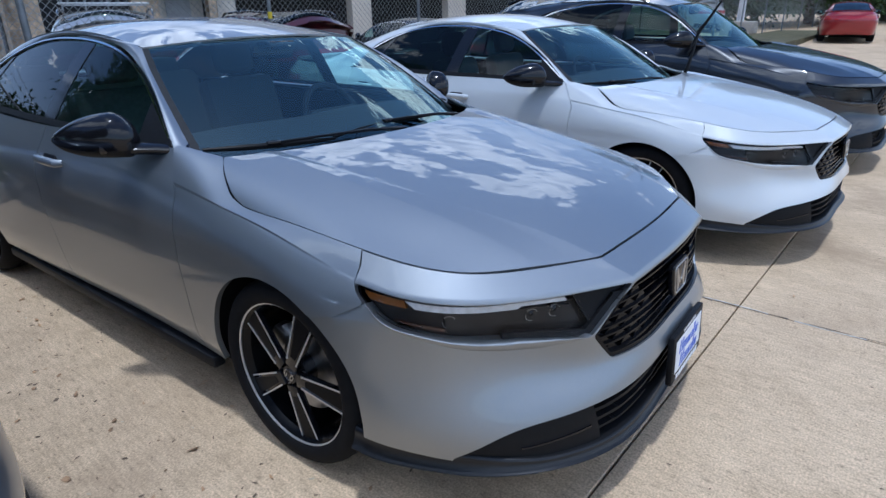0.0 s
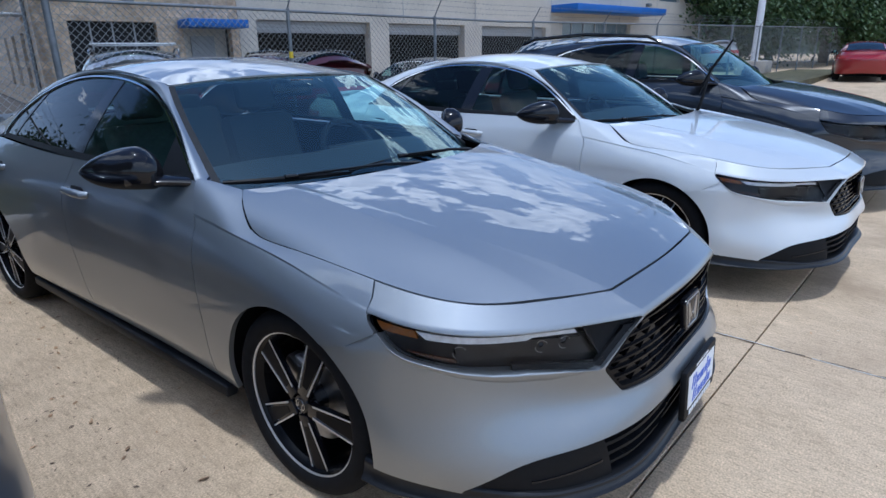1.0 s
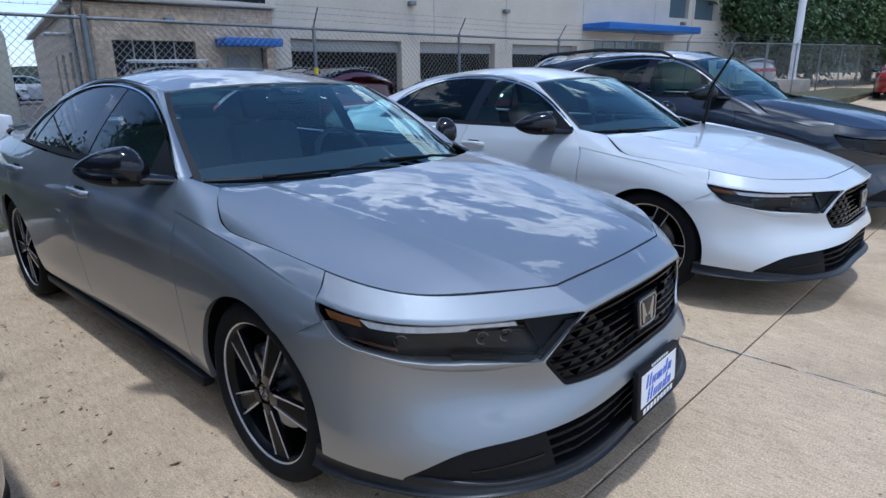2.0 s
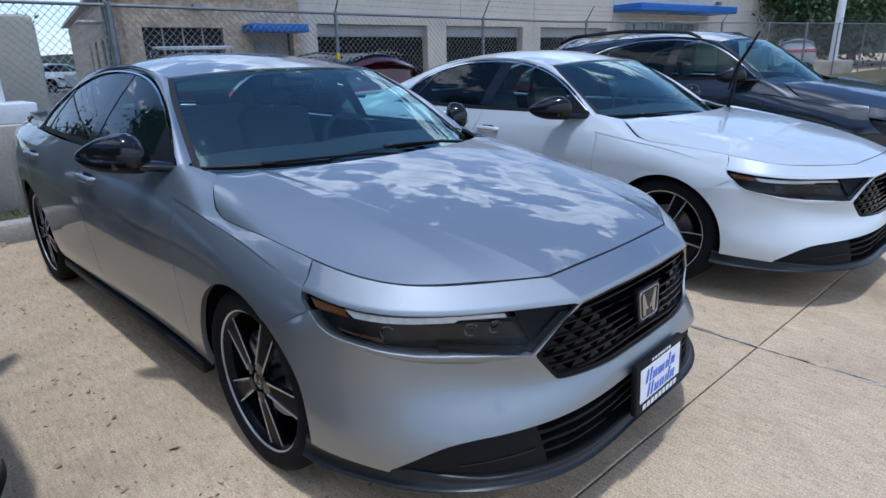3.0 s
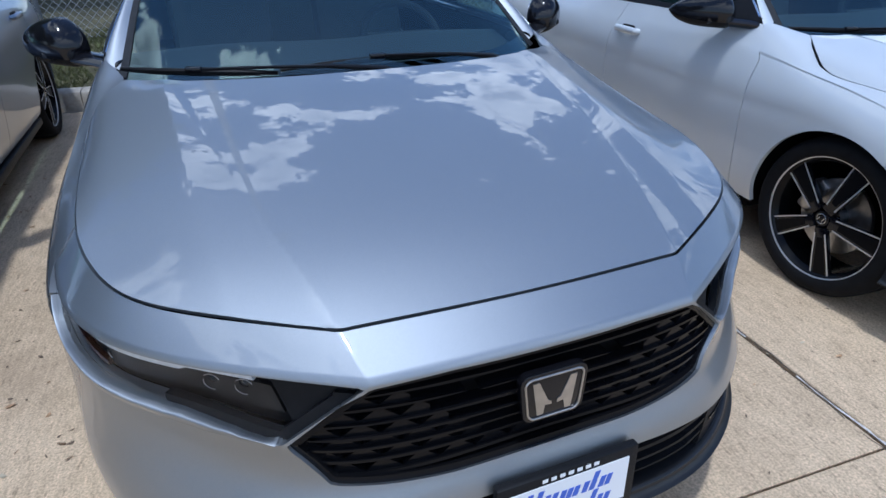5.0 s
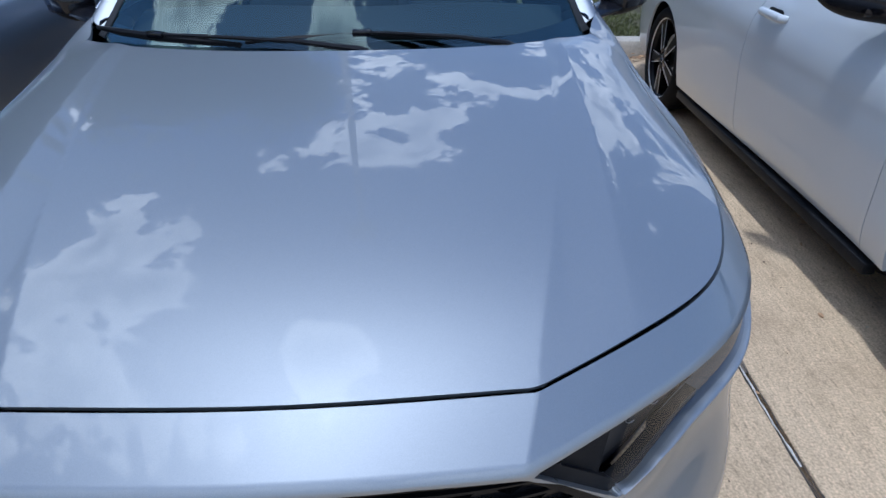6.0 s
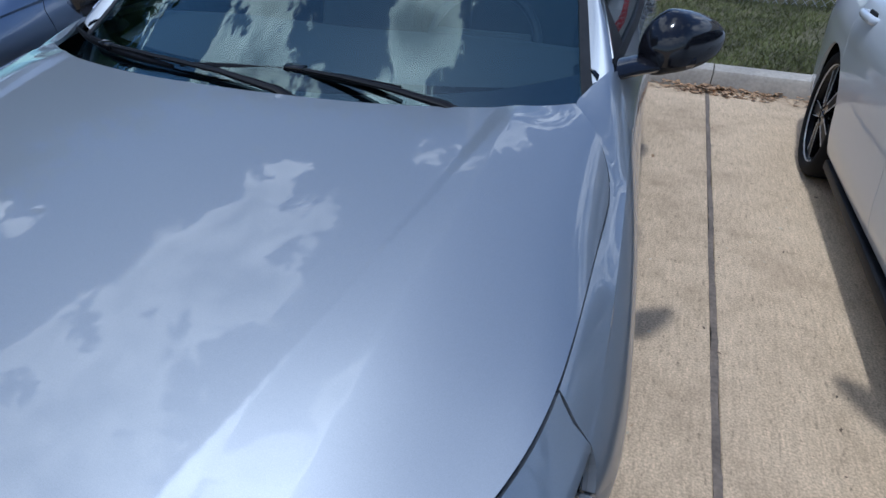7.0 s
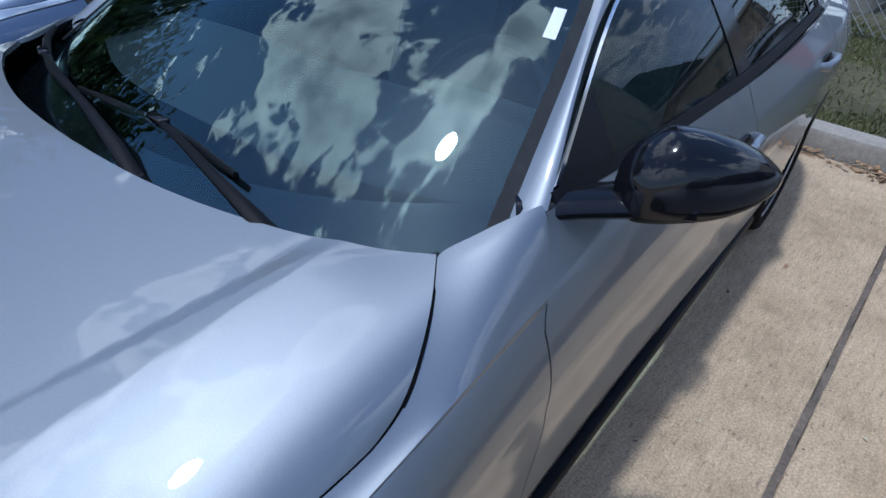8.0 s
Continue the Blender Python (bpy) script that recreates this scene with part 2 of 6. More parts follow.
def inside(poly):
    """The signed distance (positive inside) from points (n, 2) to a closed polygon."""
    q = np.asarray(poly, float)

    def f(p):
        best, odd = np.full(len(p), 1e9), np.zeros(len(p), bool)
        for a, b in zip(q, np.roll(q, -1, 0)):
            d = b - a
            t = np.clip(((p - a) @ d) / max(d @ d, 1e-12), 0, 1)
            best = np.minimum(best, np.linalg.norm(p - a - t[:, None] * d, axis=1))
            up = (a[1] > p[:, 1]) != (b[1] > p[:, 1])
            if abs(d[1]) > 1e-12:
                odd ^= up & (p[:, 0] < a[0] + (p[:, 1] - a[1]) / d[1] * d[0])
        return np.where(odd, best, -best)
    return f


def smooth_poly(points, n=10):
    """An open curve through 2D or 3D points, as an array."""
    p = np.asarray(points, float)
    k = np.r_[0, np.cumsum(np.linalg.norm(np.diff(p, axis=0), axis=1))]
    return spline(k, p)(np.linspace(0, k[-1], n * (len(p) - 1) + 1))


def cut_mesh(surf, uv, tris, f):
    v = f(surf.at(uv), uv)
    keep = v > 0
    full = keep[tris]
    count = full.sum(1)
    out = [tuple(t) for t in tris[count == 3]]
    uv, made = list(map(tuple, uv)), {}

    def mid(a, b):
        key = (min(a, b), max(a, b))
        if key not in made:
            t = v[a] / (v[a] - v[b])
            made[key] = len(uv)
            uv.append((uv[a][0] + t * (uv[b][0] - uv[a][0]), uv[a][1] + t * (uv[b][1] - uv[a][1])))
        return made[key]
    for t, k in zip(tris[(count > 0) & (count < 3)], full[(count > 0) & (count < 3)]):
        t = [int(i) for i in t]
        while not (k[0] and (k.sum() == 1 or k[1])):
            t, k = t[1:] + t[:1], np.roll(k, -1)
        if k.sum() == 1:
            out.append((t[0], mid(t[0], t[1]), mid(t[0], t[2])))
        else:
            x, y = mid(t[1], t[2]), mid(t[0], t[2])
            out += [(t[0], t[1], x), (t[0], x, y)]
    uv, out = np.array(uv), np.array(out, int).reshape(-1, 3)
    used = np.unique(out)
    where = np.full(len(uv), -1)
    where[used] = np.arange(len(used))
    return uv[used], where[out]


def patch(surf, us, vs, cuts=(), lift=0.0, lip=0.010, flip=1):
    """Points, normals and triangles of a piece of a surface, cut to shape, with its edges turned inwards by lip."""
    nu, nv = len(us), len(vs)
    uv = np.stack(np.meshgrid(us, vs, indexing="ij"), -1).reshape(-1, 2)
    i = (np.arange(nu - 1)[:, None] * nv + np.arange(nv - 1)).ravel()
    tris = np.concatenate([np.c_[i, i + nv, i + nv + 1], np.c_[i, i + nv + 1, i + 1]])
    if flip < 0:
        tris = tris[:, ::-1]
    for f in cuts:
        uv, tris = cut_mesh(surf, uv, tris, f)
    if WARP[0]:
        surf = Warped(surf)
    n = normals(surf, uv, flip)
    p = surf.at(uv) + n * lift
    if lip:
        e = np.concatenate([tris[:, [0, 1]], tris[:, [1, 2]], tris[:, [2, 0]]])
        key = np.sort(e, 1)
        _, first, count = np.unique(key, axis=0, return_index=True, return_counts=True)
        e = e[first[count == 1]]
        e = e[(np.abs(p[e, 0]) > 2e-4).any(1)]
        k = len(p)
        a, b = e[:, 0], e[:, 1]
        side = np.cross(p[b] - p[a], n[a])
        side /= np.maximum(np.linalg.norm(side, axis=1, keepdims=True), 1e-9)
        m = len(e)
        p = np.concatenate([p, p[a], p[b], p[a] - n[a] * lip, p[b] - n[b] * lip])
        n = np.concatenate([n, side, side, side, side])
        j = k + np.arange(m)
        tris = np.concatenate([tris, np.c_[j + m, j, j + 2 * m], np.c_[j + m, j + 2 * m, j + 3 * m]])
    return p, n, tris


def joined(*pieces):
    p, n, t, k = [], [], [], 0
    for a, b, c in pieces:
        p.append(a), n.append(b), t.append(c + k)
        k += len(a)
    return np.concatenate(p), np.concatenate(n), np.concatenate(t)


def mirrored(piece):
    p, n, t = piece
    return p * [-1, 1, 1], n * [-1, 1, 1], t[:, ::-1]


def shell(name, piece, mat, parent, label=""):
    p, n, t = piece
    me = bpy.data.meshes.new(name)
    me.from_pydata(p.tolist(), [], t.tolist())
    me.polygons.foreach_set("use_smooth", [True] * len(me.polygons))
    me.attributes.new("custom_normal", "FLOAT_VECTOR", "POINT").data.foreach_set("vector", np.ascontiguousarray(n, np.float32).ravel())
    me.materials.append(mat)
    ob = new(name, me)
    ob.parent = parent
    return tagged(ob, label)


# ---- solids ----
def part(name, bm, mat, parent=None, label="", smooth=35):
    me = bpy.data.meshes.new(name)
    bmesh.ops.recalc_face_normals(bm, faces=bm.faces)
    bm.to_mesh(me)
    bm.free()
    if smooth:
        me.polygons.foreach_set("use_smooth", [True] * len(me.polygons))
        me.set_sharp_from_angle(angle=radians(smooth))
    me.materials.append(mat)
    ob = new(name, me)
    ob.parent = parent
    return tagged(ob, label)


def box(x0, x1, y0, y1, z0, z1, bevel=0.0, bm=None, m=None, segments=2):
    own = bmesh.new()
    bmesh.ops.create_cube(own, size=1)
    for v in own.verts:
        v.co = Vector(((x0 + x1) / 2 + v.co.x * (x1 - x0), (y0 + y1) / 2 + v.co.y * (y1 - y0), (z0 + z1) / 2 + v.co.z * (z1 - z0)))
    if bevel:
        bmesh.ops.bevel(own, geom=own.edges[:], offset=bevel, segments=segments, affect="EDGES", profile=0.5)
    if m is not None:
        own.transform(m)
    return add(bm, own)


def add(bm, own):
    if bm is None:
        return own
    me = bpy.data.meshes.new("tmp")
    own.to_mesh(me)
    own.free()
    bm.from_mesh(me)
    bpy.data.meshes.remove(me)
    return bm


def tube(points, radius, bm=None, sides=8, flat=1.0, closed=False, up=(0, 0, 1)):
    """A bar along points; radius may be a list; flat: its height over its width."""
    bm = bm or bmesh.new()
    pts = [Vector(p) for p in points]
    n = len(pts)
    rad = radius if isinstance(radius, (list, tuple)) else [radius] * n
    rings = []
    for i, p in enumerate(pts):
        a, b = (pts[i - 1], pts[(i + 1) % n]) if closed else (pts[max(i - 1, 0)], pts[min(i + 1, n - 1)])
        d = (b - a).normalized()
        s = d.cross(Vector(up))
        s = s.normalized() if s.length > 1e-4 else d.orthogonal().normalized()
        t = s.cross(d)
        rings.append([bm.verts.new(p + rad[i] * (math.cos(q) * s + flat * math.sin(q) * t)) for q in (2 * math.pi * (k + 0.5) / sides for k in range(sides))])
    for a, b in zip(rings, rings[1:] + (rings[:1] if closed else [])):
        for k in range(sides):
            bm.faces.new((a[k], a[(k + 1) % sides], b[(k + 1) % sides], b[k]))
    if not closed:
        bm.faces.new(rings[0][::-1])
        bm.faces.new(rings[-1])
    return bm


def lathe(profile, m=None, bm=None, steps=48, closed=False):
    """Turns (radius, x) round the x axis."""
    own = bmesh.new()
    rings = [[own.verts.new((x, r * math.cos(a), r * math.sin(a))) for a in (2 * math.pi * k / steps for k in range(steps))] for r, x in profile]
    for a, b in zip(rings, rings[1:] + (rings[:1] if closed else [])):
        for k in range(steps):
            own.faces.new((a[k], a[(k + 1) % steps], b[(k + 1) % steps], b[k]))
    if not closed:
        for r in (rings[0], rings[-1]):
            own.faces.new(r)
    if m is not None:
        own.transform(m)
    return add(bm, own)


def prism(outline, depth, m=None, bm=None, bevel=0.0):
    """A flat outline of (x, y), thickened from z = 0 to depth."""
    own = bmesh.new()
    f = own.faces.new([own.verts.new((x, y, 0)) for x, y in outline])
    got = bmesh.ops.extrude_face_region(own, geom=[f])
    bmesh.ops.translate(own, verts=[g for g in got["geom"] if isinstance(g, bmesh.types.BMVert)], vec=(0, 0, depth))
    if bevel:
        bmesh.ops.bevel(own, geom=own.edges[:], offset=bevel, segments=2, affect="EDGES", profile=0.5)
    if m is not None:
        own.transform(m)
    return add(bm, own)


def ramp(a, b, x):
    t = np.clip((x - a) / (b - a), 0, 1)
    return t * t * (3 - 2 * t)


# ---- the sedan's surfaces: x to the car's left, y backwards from the front axle, z up ----
S_EDGE = [(0, 0, -0.850, .790), (.40, .373, -.826, .781), (.70, .60, -.692, .787), (1.0, .745, -.565, .800), (1.2, .80, -.452, .816), (1.4, .831, -.315, .837),
          (1.7, .850, 0, .866), (1.93, .856, .23, .888), (2.32, .822, .618, 1.008), (2.45, .831, .75, 1.010), (2.7, .846, 1.0, 1.010), (3.3, .868, 1.6, 1.006), (4.4, .832, 2.7, 1.022), (5.0, .765, 3.3, 1.03),
          (5.45, .66, 3.72, 1.04), (6.4, 0, 3.93, 1.05)]
S_CREASE = [(0, 0, -.948, .738), (.40, .342, -.927, .727), (.70, .585, -.785, .727), (1.0, .778, -.625, .736), (1.2, .853, -.495, .746), (1.4, .888, -.332, .768),
            (1.7, .893, 0, .835), (1.93, .889, .23, .864), (2.23, .886, .53, .898), (3.3, .908, 1.6, .915), (4.4, .905, 2.7, .935), (5.0, .855, 3.3, .95),
            (5.45, .74, 3.75, .955), (6.4, 0, 3.98, .96)]
S_HIGH = [(0, 0, -.957, .60), (.42, .47, -.892, .594), (.70, .665, -.735, .607), (1.0, .835, -.575, .629), (1.2, .900, -.425, .662), (1.4, .940, -.285, .662),
          (1.7, .945, 0, .70), (2.23, .926, .53, .70), (3.3, .934, 1.6, .72), (4.4, .945, 2.7, .74), (5.0, .91, 3.3, .76), (5.45, .80, 3.75, .78), (6.4, 0, 4.03, .78)]
S_MID = [(0, 0, -.953, .50), (.42, .43, -.912, .50), (.70, .655, -.760, .495), (1.0, .828, -.600, .49), (1.2, .897, -.458, .485), (1.4, .938, -.305, .48),
         (1.7, .942, 0, .5), (2.23, .920, .53, .5), (3.3, .922, 1.6, .5), (4.4, .937, 2.7, .52), (5.0, .905, 3.3, .55), (5.45, .80, 3.75, .55), (6.4, 0, 4.02, .55)]
S_LOW = [(0, 0, -.985, .415), (.42, .43, -.955, .408), (.70, .66, -.830, .372), (1.0, .835, -.652, .348), (1.2, .905, -.50, .36), (1.4, .935, -.34, .36),
         (1.7, .935, 0, .36), (2.23, .908, .53, .34), (3.3, .908, 1.6, .34), (4.4, .925, 2.7, .36), (5.0, .895, 3.3, .38), (5.45, .79, 3.75, .4), (6.4, 0, 3.99, .4)]
S_FOOT = [(0, 0, -.982, .225), (.42, .43, -.964, .225), (.70, .66, -.846, .222), (1.0, .82, -.654, .226), (1.2, .89, -.50, .235), (1.4, .925, -.36, .245),
          (1.7, .91, 0, .22), (2.23, .875, .53, .22), (3.3, .875, 1.6, .22), (4.4, .89, 2.7, .22), (5.0, .87, 3.3, .25), (5.45, .76, 3.75, .26), (6.4, 0, 3.9, .28)]
C_EDGE = row(S_EDGE, kink=.40)


class Body(Net):
    """The belt of the car, full under the shoulder line of the flanks."""

    def at(self, uv):
        p = super().at(uv)
        v = np.clip(uv[:, 1] - 3, 0, 1)
        p[:, 0] += .009 * 4 * v * (1 - v) * ramp(1.40, 1.95, uv[:, 0]) * ramp(5.4, 4.6, uv[:, 0])
        return p


BELT = Body([row(S_FOOT), row(S_LOW), row(S_MID), row(S_HIGH), row(S_CREASE, kink=.40), C_EDGE], breaks=(4,))
NOSE = Body(BELT.rows, breaks=(3, 4))

EDGE_LINE = C_EDGE(np.linspace(0, 2.32, 120))
HOOD_FRONT = EDGE_LINE[0, 1]
_ys = EDGE_LINE[:, 1]


def edge_x(y):
    return np.interp(y, _ys, EDGE_LINE[:, 0])


def edge_z(y):
    return np.interp(y, _ys, EDGE_LINE[:, 2])


CENTRE_Z = spline([-.850, -.72, -.5, -.2, .1, .35, .7], [.790, .832, .884, .934, .976, 1.004, 1.03])
CREASE_X = spline([-.86, -.826, -.5, -.2, .2, .7], [.366, .373, .455, .52, .60, .67])
CREASE_Z = spline([-.86, -.826, -.72, -.5, -.2, .1, .35, .7], [.768, .781, .818, .871, .921, .962, .990, 1.015])
FOLD_X = spline([-.9, -.54, -.36, -.17, 0, .3, .7], [.535, .564, .581, .599, .612, .630, .65])


def hood_height(x, y):
    x = np.abs(x)
    xe, ze, zc = np.maximum(edge_x(y), 0.02), edge_z(y), CENTRE_Z(y)
    xc, zr = CREASE_X(y), CREASE_Z(y)
    inner = zc - (zc - zr) * (x / xc)**2
    span = np.maximum(xe - xc, 0.02)
    q = np.clip((x - xc) / span, 0, 1.2)
    bend = .42 + .56 * ramp(.25, -.50, y)
    outer = zr - (zr - ze) * (bend * q + (1 - bend) * q**(3 + 4.5 * ramp(-.55, -.10, y)))
    f = x - FOLD_X(y)
    down = np.clip(1 + f / np.interp(y, [-.5, .25], [.105, .050]), 0, 1)**1.06
    fold = -.0100 * np.where(f < 0, down, 1 - ramp(-.005, .20, f)) * ramp(-.90, -.35, y) * ramp(.42, .26, y)
    return np.where(x < xc, inner, outer) - fold


HOOD = Field(hood_height)
COWL_X = np.array([0, .25, .5, .66, .745])
COWL_LINE = np.c_[smooth_poly(np.c_[COWL_X, [.235, .248, .300, .366, .425]], 8)]
SIDE_CUT = smooth_poly([(.856, .19), (.850, .235), (.833, .285), (.805, .340), (.775, .385), (.745, .425)], 8)
HOOD_POLY = np.r_[[(-.5, HOOD_FRONT)], EDGE_LINE[EDGE_LINE[:, 1] < .19][:, :2], SIDE_CUT, COWL_LINE[::-1], [(-.5, .235)]]
C_CREASE = row(S_CREASE, kink=.40)
_s = np.array([1.1, 1.2, 1.3, 1.4, 1.55, 1.7, 1.82, 1.93, 2.03, 2.13, 2.23, 2.32, 2.42])
_e = C_EDGE(_s)
_ix = np.interp(_e[:, 1], [.15, .23, .35, .45, .618, .75], [.06, .07, .09, .085, .050, .045])
_iz = np.where(_e[:, 1] < .36, hood_height(_e[:, 0] - _ix, _e[:, 1]), np.interp(_e[:, 1], [.36, .45, .618, .75], [.975, .990, 1.018, 1.02]))
_d = C_CREASE(_s) * .92 + _e * .08
_d[:, 2] += .0045 * ramp(1.4, 1.75, _s)
_d[:, 0] += .0028 * ramp(1.4, 1.75, _s)
FENDER_TOP = Net([C_CREASE, row(np.c_[_s, _d], False, False), C_EDGE, row(np.c_[_s, _e[:, 0] - _ix, _e[:, 1], _iz], False, False)], breaks=(1,))
WS_BASE = row([(0, 0, .275, .942), (.4, .40, .345, .950), (.65, .64, .470, .968), (.80, .765, .578, .984)], back=False)
WS_TOP = row([(0, 0, 1.03, 1.352), (.4, .31, 1.05, 1.346), (.65, .50, 1.08, 1.336), (.80, .605, 1.112, 1.322)], back=False)
WS_MID = row([(0, 0, .685, 1.195), (.4, .36, .735, 1.190), (.65, .58, .80, 1.182), (.80, .695, .855, 1.172)], back=False)
WS_FOOT = row([(0, 0, .205, .905), (.4, .41, .268, .908), (.65, .675, .375, .910), (.80, .815, .470, .916)], back=False)
SCREEN = Net([WS_FOOT, WS_BASE, WS_MID, WS_TOP])
ROOF_EDGE = [(0, .605, 1.112, 1.322), (.5, .590, 1.55, 1.376), (1.0, .575, 2.0, 1.378), (1.5, .56, 2.45, 1.322), (2.0, .585, 2.85, 1.20), (2.5, .66, 3.22, 1.075)]
ROOF_MID = [(0, .31, 1.05, 1.347), (.5, .31, 1.52, 1.420), (1.0, .30, 2.0, 1.424), (1.5, .30, 2.47, 1.362), (2.0, .31, 2.92, 1.225), (2.5, .34, 3.32, 1.09)]
ROOF_C = [(0, 0, 1.03, 1.353), (.5, 0, 1.5, 1.434), (1.0, 0, 2.0, 1.436), (1.5, 0, 2.48, 1.373), (2.0, 0, 2.95, 1.235), (2.5, 0, 3.35, 1.095)]
ROOF = Net([row([(s, -x, y, z) for s, x, y, z in ROOF_EDGE], 0, 0), row([(s, -x, y, z) for s, x, y, z in ROOF_MID], 0, 0), row(ROOF_C, 0, 0),
            row(ROOF_MID, 0, 0), row(ROOF_EDGE, 0, 0)])
TRUNK_E = [(0, .66, 3.20, 1.075), (.5, .68, 3.5, 1.05), (1, .66, 3.74, 1.045)]
TRUNK_C = [(0, 0, 3.33, 1.10), (.5, 0, 3.65, 1.075), (1, 0, 3.93, 1.05)]
TRUNK = Net([row([(s, -x, y, z) for s, x, y, z in TRUNK_E], 0, 0), row(TRUNK_C, 0, 0), row(TRUNK_E, 0, 0)])
BELT_X = spline([.3, .618, .855, 1.1, 1.6, 2.0, 2.45, 2.7, 3.3, 3.6], [.79, .822, .838, .853, .868, .865, .847, .832, .768, .70])


class Flank:
    """The leaning side above the belt line, over (y, z)."""

    def at(self, uv):
        t = uv[:, 1] - 1
        return np.c_[BELT_X(uv[:, 0]) - .55 * t - .50 * t * t, uv[:, 0], uv[:, 1]]


SIDE = Flank()
_v = np.linspace(1, 3, 7)
_k = np.r_[smooth_poly([(.618, 1.008), (.772, 1.123), (.944, 1.221), (1.146, 1.301)], 2), [(1.4, 1.352), (1.75, 1.372), (2.05, 1.356), (2.35, 1.284), (2.56, 1.19), (2.70, 1.055), (2.95, 1.008), (3.35, 1.008)]]
_out = SIDE.at(_k)
_in = np.r_[SCREEN.at(np.c_[np.full(7, .80), _v]), [(.597, 1.38, 1.358), (.585, 1.75, 1.382), (.573, 2.05, 1.374), (.562, 2.42, 1.328), (.57, 2.70, 1.25), (.61, 2.98, 1.155), (.655, 3.18, 1.085), (.67, 3.40, 1.06)]]
_d = np.r_[0, np.cumsum(np.linalg.norm(np.diff(_out, axis=0), axis=1))]
RAIL_END = _d[-1]
RAIL = Net([row(np.c_[_d, _q], False, False) for _q in (_out, (_out + _in) / 2 + np.array([.0086, -.0018, .0070]), _in)])
DLO_TOP = smooth_poly([(.64, 1.022), (.78, 1.112), (.95, 1.208), (1.15, 1.288), (1.4, 1.338), (1.75, 1.358), (2.05, 1.342), (2.35, 1.27), (2.55, 1.175), (2.66, 1.085), (2.685, 1.04)], 6)
DLO = np.r_[DLO_TOP, [(2.66, 1.030)], smooth_poly([(2.2, 1.028), (1.5, 1.020), (.9, 1.016)], 4)]

HUB = .335
ARCH = .374


def plan_angle(p):
    return np.c_[np.arctan2(p[:, 0], .3 - p[:, 1]), p[:, 2]]


def corner_poly(points):
    return inside(plan_angle(np.asarray(points, float)))


LAMP_TOP = smooth_poly([(.886, -.338, .763), (.853, -.497, .742), (.775, -.628, .731), (.585, -.788, .723), (.47, -.862, .7215), (.352, -.924, .7195)], 6)
LAMP_LOW = smooth_poly([(.502, -.868, .594), (.56, -.790, .602), (.663, -.712, .610), (.758, -.630, .622), (.848, -.525, .647), (.887, -.435, .672), (.902, -.386, .716)], 6)
LAMP = corner_poly(np.r_[LAMP_TOP, LAMP_LOW, [(.895, -.352, .742)]])


def on_nose(points):
    """The nearest points of the nose, and its normals, at the bearings and heights of given points."""
    uv = np.stack(np.meshgrid(np.linspace(.3, 1.5, 300), np.linspace(2.2, 4.2, 260), indexing="ij"), -1).reshape(-1, 2)
    want, have = plan_angle(np.asarray(points, float)), plan_angle(NOSE.at(uv))
    k = [int(np.argmin(((have - w)**2).sum(1))) for w in want]
    return NOSE.at(uv[k]), normals(NOSE, uv[k], 1)


_low, _n = on_nose(LAMP_LOW)
_down = np.array([on_nose(LAMP_LOW - [[0, 0, d]])[0] for d in (.011, .023, .034)])
_s = np.linspace(0, 1, len(LAMP_LOW))
_big = np.interp(_s, [0, .10, .25, .40, .8, 1], [.05, .35, .85, .85, .35, .2])[:, None]
_turn = np.sign((_n * (_low - [0, .3, .6])).sum(1))[:, None]
_n = _n * _turn
LEDGE = Net([row(np.c_[_s, q], False, False) for q in (_low - _n * .030, _low + _n * .007 * _big + [0, 0, .001], _low + (_down[0] - _low) * _big + _n * .0125 * _big, _low + (_down[1] - _low) * _big + _n * .0085 * _big, _low + (_down[2] - _low) * _big - _n * .002)])
LEDGE_FLIP = 1
GRILLE = inside(np.array([(-.3, .728), (0, .728), (.20, .726), (.345, .717), (.400, .680), (.497, .592), (.430, .502), (.2, .490), (0, .487), (-.3, .487)]))
INTAKE = corner_poly(np.r_[[(-.3, -.98, .43)], smooth_poly([(0, -.98, .428), (.25, -.97, .422), (.44, -.945, .409), (.64, -.848, .384), (.745, -.757, .360), (.805, -.692, .320), (.845, -.635, .278)], 6),
                           [(.83, -.64, .20), (0, -.98, .20), (-.3, -.98, .20)]])
BUMPER_CUT = np.array([(.20, .25), (.60, .25), (.648, -.262), (.655, -.279), (.716, -.384), (.742, -.352), (.764, -.338), (.80, -.336), (.822, -.326), (.845, -.312), (1.2, -.312)])
DOOR_1 = np.array([(.15, .512), (.33, .515), (.50, .520), (.69, .522), (.87, .514), (.895, .530), (.93, .552), (1.01, .612), (1.1, .66)])
DOOR_2 = np.array([(.15, 1.60), (.25, 1.605), (.40, 1.63), (.55, 1.652), (.67, 1.66), (.834, 1.635), (.94, 1.592), (1.01, 1.572), (1.2, 1.57)])
DOOR_3 = np.array([(.15, 2.42), (.25, 2.44), (.371, 2.468), (.57, 2.567), (.70, 2.650), (.771, 2.680), (.9, 2.715), (1.01, 2.72), (1.2, 2.72)])
GAP = .0022


def spot(warp, x, y, z):
    p = np.array([[x, y, z]], float)
    return Vector((warp(p) if warp else p)[0])


def chunk(surf, us, vs, inside_of, lift, lip=.004):
    p = patch(surf, us, vs, inside_of, lift=lift, lip=lip)
    return joined(p, mirrored(p))


